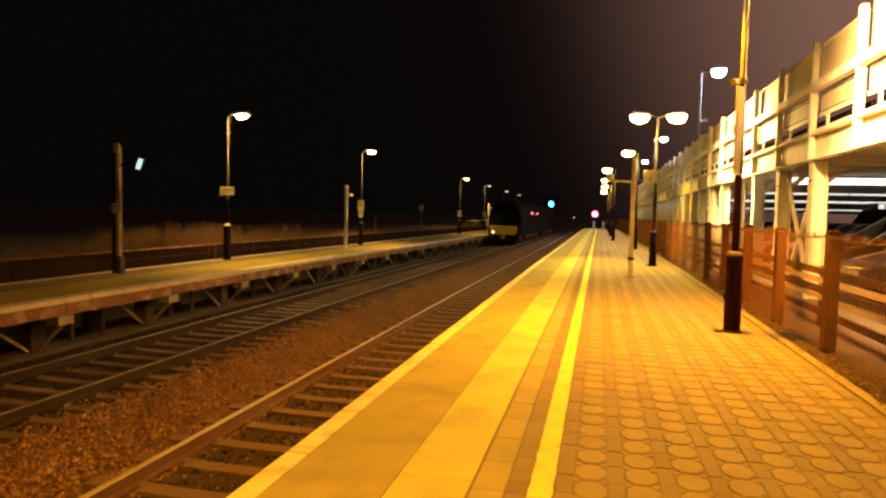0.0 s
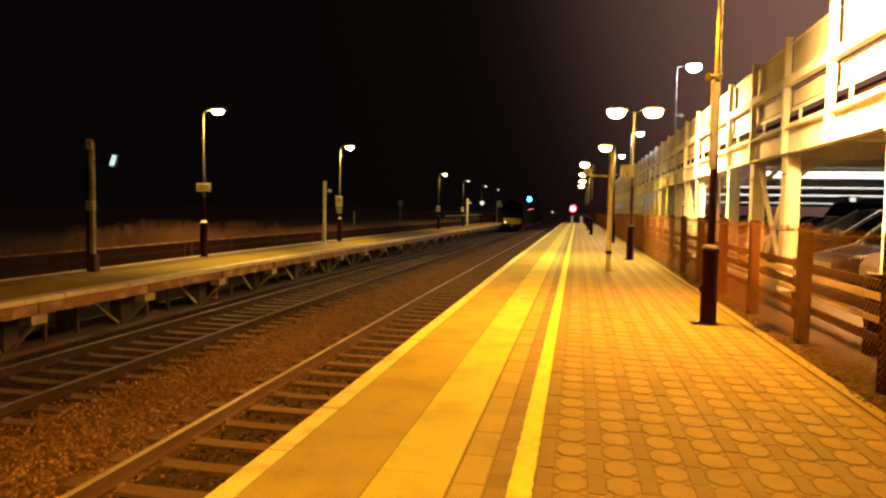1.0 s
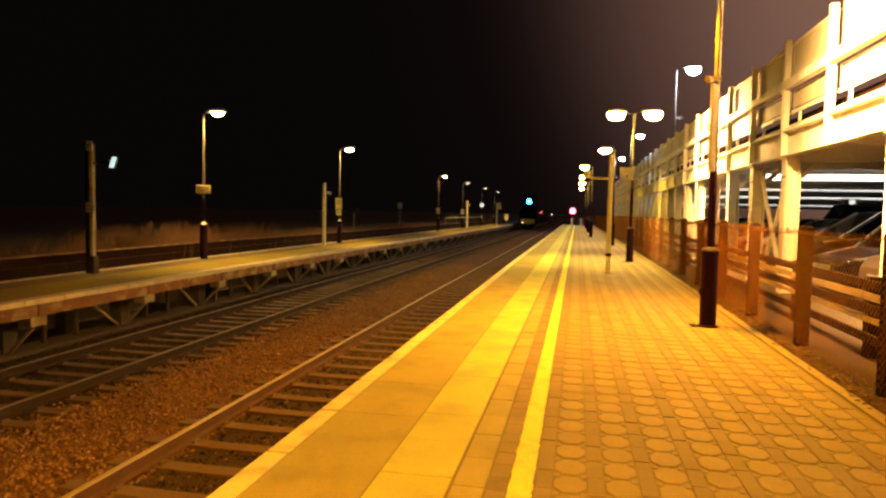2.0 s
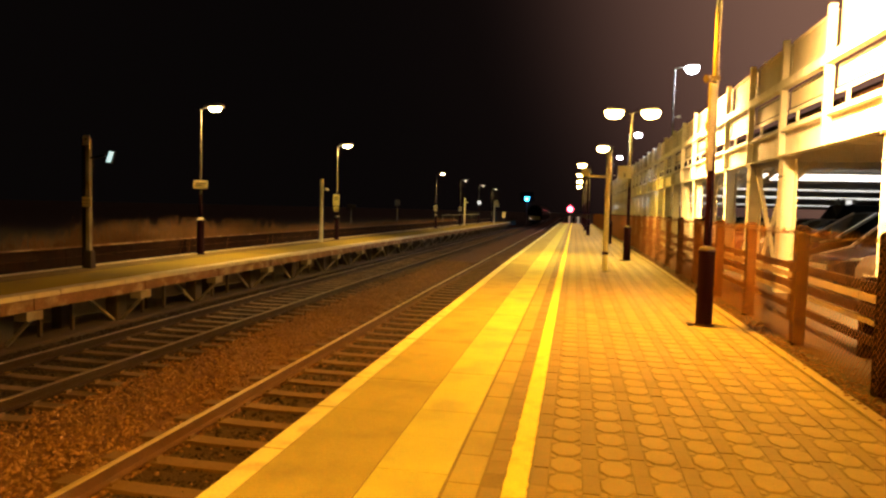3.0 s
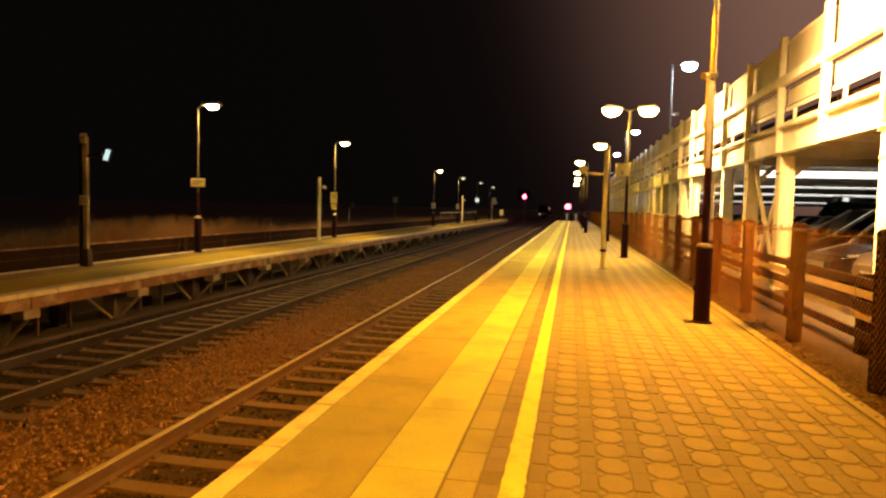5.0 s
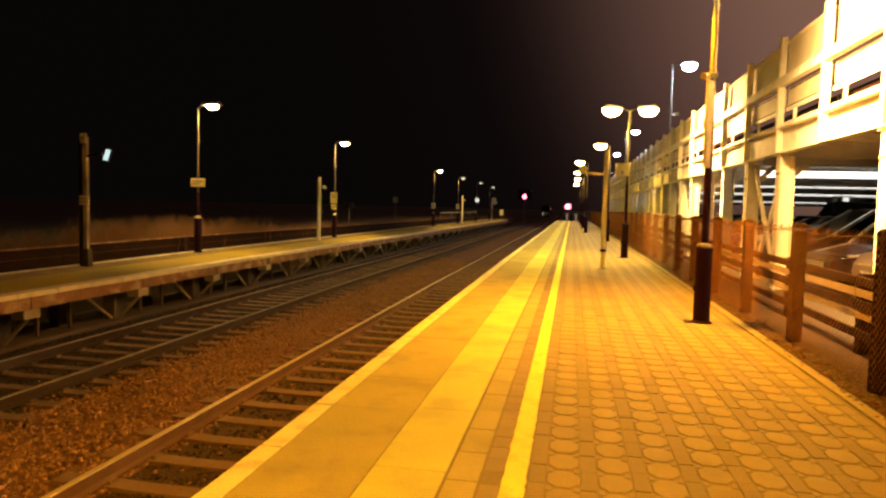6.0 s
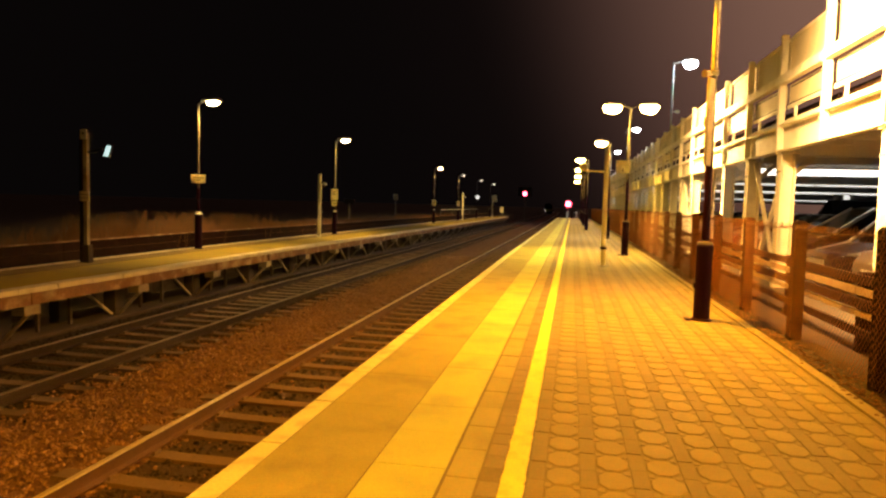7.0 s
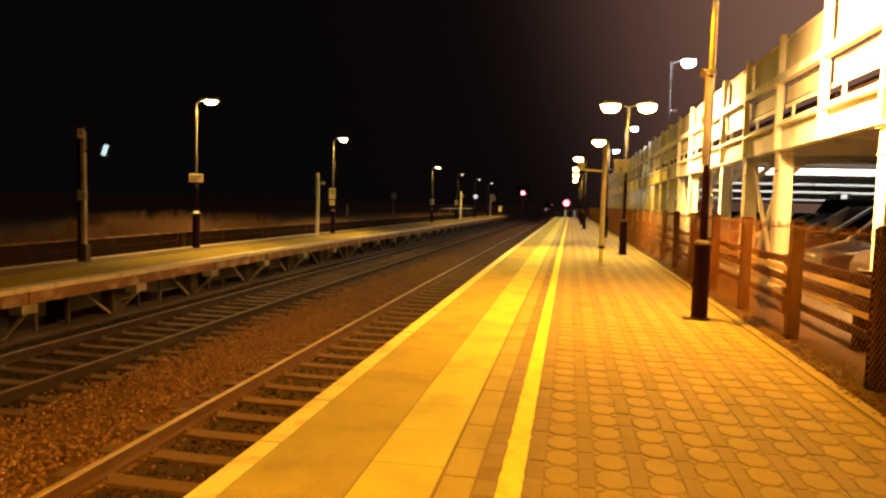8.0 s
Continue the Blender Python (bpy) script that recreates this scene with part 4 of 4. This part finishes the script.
def screen_post():
    t = thing("camera_post", pose(-11.02, 13.98, LZ), "pale square post with camera and plates on the far platform", "camera post")
    part("shaft", Build().box(-0.05, -0.05, 0.3, 0.05, 0.05, 3.0), M_CONC, t, bevel=0.01)
    part("channel", Build().box(-0.15, -0.04, 0.0, -0.058, 0.06, 3.03), M_BLACK, t, "grey cable channel")
    part("base_box", Build().box(-0.09, -0.09, 0.0, 0.11, 0.09, 0.42, 0.015), M_LEG, t, bevel=0.01)
    part("head_plate", Build().box(-0.07, -0.10, 2.84, 0.09, -0.076, 3.06), M_PALEPOST, t)
    part("lens", Build().tube((0.01, -0.115, 2.97), (0.01, -0.1, 2.97), 0.022, n=10), M_BLACK, t)
    for z in (1.43, 1.51, 1.59):
        part("plate", Build().box(-0.10, -0.10, z, 0.14, -0.076, z + 0.065), M_SIGN, t, "small pale plate")
    s = thing("information_screen", pose(-10.60, 13.98, LZ), "lit screen in a dark housing seen at a steep angle", "screen")
    part("bracket", Build().bar((-0.36, 0, 2.55), (0.02, 0, 2.62), 0.05, 0.05), M_BLACK, s)
    h = part("housing", Build().face_set([(0.0, 0.0, 2.45), (0.17, 0.0, 2.42), (0.27, 0.0, 2.71), (0.115, 0.0, 2.74), (0.0, 0.05, 2.45), (0.17, 0.05, 2.42), (0.27, 0.05, 2.71), (0.115, 0.05, 2.74)],
                                         [(0, 1, 2, 3), (7, 6, 5, 4), (0, 4, 5, 1), (1, 5, 6, 2), (2, 6, 7, 3), (3, 7, 4, 0)]), M_BLACK, s)
    part("display", Build().face_set([(0.035, -0.012, 2.475), (0.145, -0.012, 2.455), (0.235, -0.012, 2.69), (0.125, -0.012, 2.71), (0.035, 0.004, 2.475), (0.145, 0.004, 2.455), (0.235, 0.004, 2.69), (0.125, 0.004, 2.71)],
                                     [(3, 2, 1, 0), (4, 5, 6, 7), (0, 1, 5, 4), (1, 2, 6, 5), (2, 3, 7, 6), (3, 0, 4, 7)]), M_SCREEN, h, "pale cyan lit display")


screen_post()


def dome_post(x, y, h, label):
    t = thing("camera_post", pose(x, y, LZ + gz(y)), label, "camera post", "far camera posts")
    part("shaft", Build().box(-0.06, -0.06, 0, 0.06, 0.06, h), M_PALEPOST, t, bevel=0.008)
    part("arm", Build().bar((0.05, 0, h - 0.38), (0.2, 0, h - 0.38), 0.04, 0.04), M_GALV, t)
    c = part("camera_housing", Build().lathe([(0.03, 0.10), (0.09, 0.06), (0.095, -0.02)], 12, (0.22, 0, h - 0.46)), M_PALEPOST, t)
    part("dome", Build().lathe([(0.085, -0.02), (0.07, -0.08), (0.02, -0.11)], 12, (0.22, 0, h - 0.46)), M_GLASS, c)


dome_post(-10.82, 28.28, 2.72, "slim post with a dome camera on the far platform")
dome_post(-10.9, 68.5, 2.75, "slim post with a dome camera far along the platform")
dome_post(-9.9, 86.0, 2.7, "pale post near the far platform end")
sign("platform_end_sign", pose(-9.55, 86.0, 1.65, 0, -14, 8), 0.55, 0.8, "tilted pale sign near the platform end", [])
t_sign = sign("platform_end_sign", pose(-9.6, 95.0, 0.15, 0, 0, 6), 0.5, 0.8, "small yellowish sign at the platform end", [])
part("pole", Build().tube((0, 0.06, -0.62), (0, 0.06, 0.7), 0.03, n=8), M_GALV, t_sign)


def far_posts():
    t = thing("marker_sign", pose(-19.65, 75.0, -0.45), "faint pale sign on a post beyond the platform", "sign")
    part("pole", Build().tube((0, 0, 0), (0, 0, 2.5), 0.05, n=8), M_GALV, t)
    part("board", Build().box(-0.25, -0.03, 2.0, 0.25, 0.0, 2.6), M_SIGN, t)
    t = thing("marker_sign", pose(-17.4, 52.0, -0.3), "faint grey sign on a short post behind the platform", "sign")
    part("pole", Build().tube((0, 0, 0), (0, 0, 1.5), 0.05, n=8), M_GALV, t)
    part("board", Build().box(-0.4, -0.03, 1.35, 0.4, 0.0, 1.8), M_SHAFT, t)
    t = thing("marker_light", pose(-11.6, 330.0, gz(330) - 1.3), "small pale light beside the line far away", "lamp")
    part("pole", Build().tube((0, 0, 0), (0, 0, 2.4), 0.08, n=8), M_GALV, t)
    part("lens", Build().lathe([(0.05, 2.4), (0.16, 2.5), (0.16, 2.7), (0.05, 2.8)], 10), M_TAILW, t)


far_posts()


def far_details():
    t = thing("round_sign", pose(-10.86, 78.9, gz(79) + 2.1), "small round lit sign on a far lamp post", "sign")
    part("disc", Build().tube((0, 0, 0.25), (0, -0.05, 0.25), 0.22, n=20), M_TUBEDIM, t, "pale lit face")
    part("clamp", Build().box(-0.16, -0.01, 0.2, -0.02, 0.05, 0.3), M_GALV, t)
    t = thing("handrail", pose(-11.9, 62.0, gz(66) - 0.2), "pale handrail behind the far platform", "handrail")
    for k in range(5):
        part("post", Build().tube((0, 6.0 * k, 0), (0, 6.0 * k, 1.15 - 0.028 * k), 0.03, n=8), M_GALV, t)
    part("rail", Build().bar((0, 0, 1.15), (0, 24.0, 1.04), 0.05, 0.05), M_PALEPOST, t)
    t = thing("ticket_machine", pose(11.55, 32.2, gz(32)), "pale ticket machine with a lit panel under the deck", "ticket machine")
    part("cabinet", Build().box(-0.36, 0, 0, 0.36, 0.4, 2.35), M_PALEPOST, t, bevel=0.02)
    part("lit_panel", Build().box(-0.06, -0.02, 2.1, 0.16, 0.0, 2.3), M_TUBEDIM, t, "small lit panel")
    part("dark_panel", Build().box(-0.28, -0.02, 1.98, -0.1, 0.0, 2.28), M_SIGNINK, t)


far_details()


# ---- signals ----
def signal(x, y, base, lens_z, label, radius):
    t = thing("railway_signal", pose(x, y, base), label, "railway signal", "railway signals")
    part("post", Build().tube((0, 0.12, 0), (0, 0.12, lens_z + 0.5), 0.08, n=12), M_GALV, t)
    b = Build()
    n, R = 24, radius * 1.9
    ring = lambda r, yy: [(r * math.cos(6.2832 * i / n), yy, lens_z + r * math.sin(6.2832 * i / n)) for i in range(n)]
    b.face_set(ring(R, -0.06) + ring(radius, -0.06) + ring(R, -0.03) + ring(radius, -0.03),
               [(i, (i + 1) % n, n + (i + 1) % n, n + i) for i in range(n)] + [(2 * n + i, 3 * n + i, 3 * n + (i + 1) % n, 2 * n + (i + 1) % n) for i in range(n)]
               + [(i, 2 * n + i, 2 * n + (i + 1) % n, (i + 1) % n) for i in range(n)] + [(n + i, n + (i + 1) % n, 3 * n + (i + 1) % n, 3 * n + i) for i in range(n)])
    part("backboard", b, M_BLACK, t, "round black backboard")
    h = Build()
    m = 14
    arc = lambda r, yy: [(r * math.cos(math.pi * i / (m - 1)), yy, lens_z + r * math.sin(math.pi * i / (m - 1))) for i in range(m)]
    h.face_set(arc(radius * 1.08, -0.06) + arc(radius * 1.05, -0.5) + arc(radius * 1.12, -0.06) + arc(radius * 1.09, -0.5),
               [(i, i + 1, m + i + 1, m + i) for i in range(m - 1)] + [(2 * m + i, 3 * m + i, 3 * m + i + 1, 2 * m + i + 1) for i in range(m - 1)] + [(m + i, m + i + 1, 3 * m + i + 1, 3 * m + i) for i in range(m - 1)])
    part("hood", h, M_BLACK, t)
    return t


disc = lambda r, z, x=0.0: Build().tube((x, 0.012, z), (x, -0.012, z), r, n=24)
main_signal = signal(-9.75, 143.0, gz(143) - 1.3, 5.35, "colour light signal beside the far track", 0.42)
# added lens carrier turns about a pivot above the aperture to change the colour
PIVOT = 0.84
carrier = part("lens_carrier", Build().bar((-PIVOT, 0.02, 0.0), (0, 0.02, 0.0), 0.03, 0.1).bar((0.0, 0.02, -PIVOT), (0, 0.02, 0.0), 0.1, 0.03), M_BLACK, main_signal, "added pivoted carrier with green and red lenses")
carrier.matrix_basis = pose(0, 0.0, 5.35 + PIVOT)
# lens discs drawn oversize to hold the glare of the light
part("green_lens", disc(0.53, -PIVOT), M_GREEN, carrier, "glowing blue-green lens")
part("red_lens", disc(0.53, 0.0, -PIVOT), M_RED, carrier, "glowing red lens")
part("lens_case", Build().box(-1.4, 0.06, 4.80, 1.4, 0.09, 6.8).box(-1.4, -0.028, 5.79, 1.4, -0.022, 6.8).box(-1.4, -0.028, 4.80, -0.44, -0.022, 5.79).box(0.44, -0.028, 4.80, 1.4, -0.022, 5.79), M_BLACK, main_signal, "black lens case")
end_signal = signal(-0.55, 97.0, gz(97) , 1.95, "red signal at the end of the near platform", 0.38)
part("red_lens", disc(0.39, 1.95), M_RED, end_signal, "glowing red lens")


def end_barrier():
    t = thing("platform_end_barrier", pose(0, 96.0, gz(96)), "pale barrier boards across the platform end", "barrier")
    for i in range(3):
        part("board", Build().box(-0.75 + 0.62 * i, -0.02, 0.0, -0.52 + 0.62 * i, 0.02, 0.95), M_TIMBER if i == 1 else M_PALEPOST, t)
    part("rail", Build().bar((-1.0, 0.05, 0.8), (1.0, 0.05, 0.8), 0.05, 0.06), M_GALV, t)


end_barrier()

# ---- the departing train: origin at its rear end on the rail tops ----
train = thing("passenger_train", pose(-7.45, 54.5, -0.915), "dark passenger train with yellow rear panel running away", "train")


def train_parts():
    def coach(y0, name, label):
        sec = [(-1.32, 0.75), (-1.38, 1.2), (-1.38, 2.3), (-1.25, 2.95), (-0.9, 3.45), (-0.4, 3.68), (0.4, 3.68), (0.9, 3.45), (1.25, 2.95), (1.38, 2.3), (1.38, 1.2), (1.32, 0.75)]
        n = len(sec)
        vs, fs = [], []
        for dy, k, low in ((0.0, 0.86, 0.72), (0.5, 0.96, 0.92), (1.3, 1.0, 1.0), (22.5, 1.0, 1.0)):
            vs += [(x * k, y0 + dy + (0.35 * max(0, z - 1.6) if dy < 0.4 and y0 < 1 else 0), 0.75 + (z - 0.75) * (low if y0 < 1 else 1)) for x, z in sec]
        for k in range(3):
            fs += [(k * n + i, k * n + (i + 1) % n, k * n + n + (i + 1) % n, k * n + n + i) for i in range(n)]
        fs += [tuple(range(n)), tuple(reversed(range(3 * n, 4 * n)))]
        body = part(name, Build().face_set(vs, fs), M_TRAIN, train, label)
        for s in (-1, 1):
            for k in range(9):
                part("window", Build().box(s * 1.372, y0 + 3.0 + 2.1 * k, 1.75, s * 1.39, y0 + 4.5 + 2.1 * k, 2.45), M_GLASS, body)
        for yy in (3.2, 19.0):
            part("bogie", Build().box(-1.1, y0 + yy - 1.3, 0.25, 1.1, y0 + yy + 1.3, 0.75), M_BLACK, body, bevel=0.05)
            for s in (-0.75, 0.75):
                for d in (-1.0, 1.0):
                    part("wheel", Build().tube((s - 0.06, y0 + yy + d, 0.42), (s + 0.06, y0 + yy + d, 0.42), 0.42, n=18), M_BLACK, body)
        part("underframe", Build().box(-1.2, y0 + 5.5, 0.35, 1.2, y0 + 16.5, 0.75), M_BLACK, body, bevel=0.05)
        return body

    rear = coach(0.0, "rear_coach", "dark coach with a yellow end")
    coach(23.0, "coach", "dark coach")
    part("yellow_panel", Build().face_set([(-1.05, -0.05, 0.85), (1.05, -0.05, 0.85), (1.1, -0.05, 1.55), (-1.1, -0.05, 1.55), (-1.05, 0.02, 0.85), (1.05, 0.02, 0.85), (1.1, 0.02, 1.55), (-1.1, 0.02, 1.55)],
                                          [(0, 1, 2, 3), (7, 6, 5, 4), (0, 4, 5, 1), (1, 5, 6, 2), (2, 6, 7, 3), (3, 7, 4, 0)]), M_TRAINEND, rear, "yellow warning panel", 0.03)
    part("windscreen", Build().face_set([(-0.95, -0.02, 1.7), (0.95, -0.02, 1.7), (0.75, 0.27, 2.5), (-0.75, 0.27, 2.5), (-0.95, 0.1, 1.7), (0.95, 0.1, 1.7), (0.75, 0.4, 2.5), (-0.75, 0.4, 2.5)],
                                        [(0, 1, 2, 3), (7, 6, 5, 4), (0, 4, 5, 1), (1, 5, 6, 2), (2, 6, 7, 3), (3, 7, 4, 0)]), M_GLASS, rear, "dark windscreen")
    part("tail_lamp", Build().tube((-0.8, -0.09, 1.05), (-0.8, -0.05, 1.05), 0.07, n=14), M_TAILW, rear, "lit tail lamp")
    part("tail_lamp", Build().tube((0.8, -0.09, 1.05), (0.8, -0.05, 1.05), 0.09, n=14), M_GREYBOX, rear, "unlit tail lamp")
    part("coupler", Build().tube((0, -0.35, 0.65), (0, 0.1, 0.65), 0.14, n=10), M_GREYBOX, rear)
    for yy in (9.0, 14.5):
        part("door_lamp", Build().box(1.38, yy, 2.58, 1.43, yy + 0.5, 2.74), M_TAIL, rear, "red door lamp")


train_parts()

# ---- paving pieces of the near platform ----
def paving():
    rng = random.Random(21)
    nose = Build().box(0, -0.459, -0.076, 0.155, 0.459, 0.0, 0.005).mesh("edge_stone", M_NOSING)
    cop = Build().box(0, -0.4642, -0.076, 0.628, 0.4642, 0.0, 0.001).mesh("coping_slab", M_COPER)
    k = 0
    while True:
        y = 3.49 + 0.93 * (k - 9)
        if y > 97:
            break
        piece("edge_stone", nose, pavement, EDGE, y, gz(y) + rng.uniform(-0.002, 0.002), rng.uniform(-0.12, 0.12))
        piece("coping_slab", cop, pavement, EDGE + 0.158, y, gz(y) - 0.003 + rng.uniform(-0.002, 0.001))
        k += 1
    slab = Build().box(0.004, -0.2988, -0.07, 0.437, 0.2988, 0.0, 0.002).mesh("wide_slab", M_SLAB)
    thin = Build().box(0.006, -0.221, -0.07, 0.190, 0.222, 0.0, 0.004).mesh("narrow_slab", M_SLAB2)
    for k in range(171):
        y = -5.6 + 0.60 * k
        piece("wide_slab", slab, pavement, -1.099, y + 0.1, gz(y) + rng.uniform(-0.002, 0.003), rng.uniform(-0.15, 0.15))
    for k in range(228):
        y = -5.6 + 0.45 * k
        piece("narrow_slab", thin, pavement, -0.652, y + 0.08, gz(y) + rng.uniform(-0.003, 0.002), rng.uniform(-0.2, 0.2))

    def octagon(b, x, y, z, w=0.094, h=0.122):
        c = 0.46
        o = [(-w, -h * c), (-w * c, -h), (w * c, -h), (w, -h * c), (w, h * c), (w * c, h), (-w * c, h), (-w, h * c)]
        vs = [(x + p, y + q, z - 0.05) for p, q in o] + [(x + p, y + q, z - 0.006) for p, q in o] + [(x + p * 0.93, y + q * 0.94, z) for p, q in o]
        fs = [(i, (i + 1) % 8, 8 + (i + 1) % 8, 8 + i) for i in range(8)] + [(8 + i, 8 + (i + 1) % 8, 16 + (i + 1) % 8, 16 + i) for i in range(8)] + [tuple(range(16, 24))]
        return b.face_set(vs, fs)

    def oblong(b, x, y, z, w=0.0465, h=0.1335):
        return b.box(x - w, y - h, z - 0.05, x + w, y + h, z, 0.003)

    omesh = octagon(Build(), 0, 0, 0).mesh("octagon_block", M_PAVER)
    bmesh_ = oblong(Build(), 0, 0, 0).mesh("oblong_block", M_BAND)
    far_o, far_b, far_c = Build(), Build(), Build()
    for r in range(-35, 215):
        y = 3.87 + 0.27 * r
        g = gz(y)
        for c in range(-1, 8):
            x = 0.005 + 0.292 * c
            dz = rng.uniform(-0.0015, 0.002)
            if c >= 0:
                if 0 > y - 12.3 and y > 2.6:
                    piece("octagon_block", omesh, pavement, x, y, g + dz, rng.uniform(-1.5, 1.5), rng.uniform(-0.5, 0.5))
                else:
                    octagon(far_o, x, y, g + dz)
            xb = x + 0.146
            if y > 2.6 and y < 11.2:
                piece("oblong_block", bmesh_, pavement, xb, y + 0.06 * (c % 2), g + rng.uniform(-0.005, 0.0), rng.uniform(-1, 1))
            else:
                oblong(far_b, xb, y, g + rng.uniform(-0.005, 0.0))
            if y < 40 and c >= 0:
                for s in (-1, 1):
                    far_c.box(x + s * 0.079 - 0.02, y + 0.135 - 0.03, g - 0.05, x + s * 0.079 + 0.02, y + 0.135 + 0.03, g - 0.004, 0.003)
    for k in range(-47, 300):
        y = 3.8 + 0.2 * k
        far_b.box(-0.452, y - 0.097, gz(y) - 0.05, -0.338, y + 0.097, gz(y) - 0.004 + rng.uniform(-0.003, 0), 0.003)
    for nm, b, m in (("octagon_paving", far_o, M_PAVER_FAR), ("oblong_paving", far_b, M_BAND_FAR), ("filler_paving", far_c, M_BAND_FAR)):
        tagged(part(nm, b, m, pavement), kind="stuff")


paving()


# ---- what moves ----
def motions():
    rows = []
    for t in (0, 0.5, 1.0, 1.5, 2.0, 3.0, 3.5, 4.5, 6.0, 7.0, 8.0):
        y = 54.5 + 26.0 * t
        turn = math.degrees(math.atan(0.7e-4 * max(0.0, y + 20 - 110.0)))
        rows.append((t, pose(-7.45 + cx(y), y, -0.915 + gz(y), -math.degrees(math.atan(0.0047)), 0, turn)))
    walk(train, rows)
    hinge = lambda a: pose(0, 0, 5.35 + PIVOT, 0, a, 0)
    walk(carrier, [(0, hinge(0)), (3.62, hinge(0)), (3.67, hinge(-30)), (3.73, hinge(-60)), (3.78, hinge(-90)), (8, hinge(-90))])


motions()
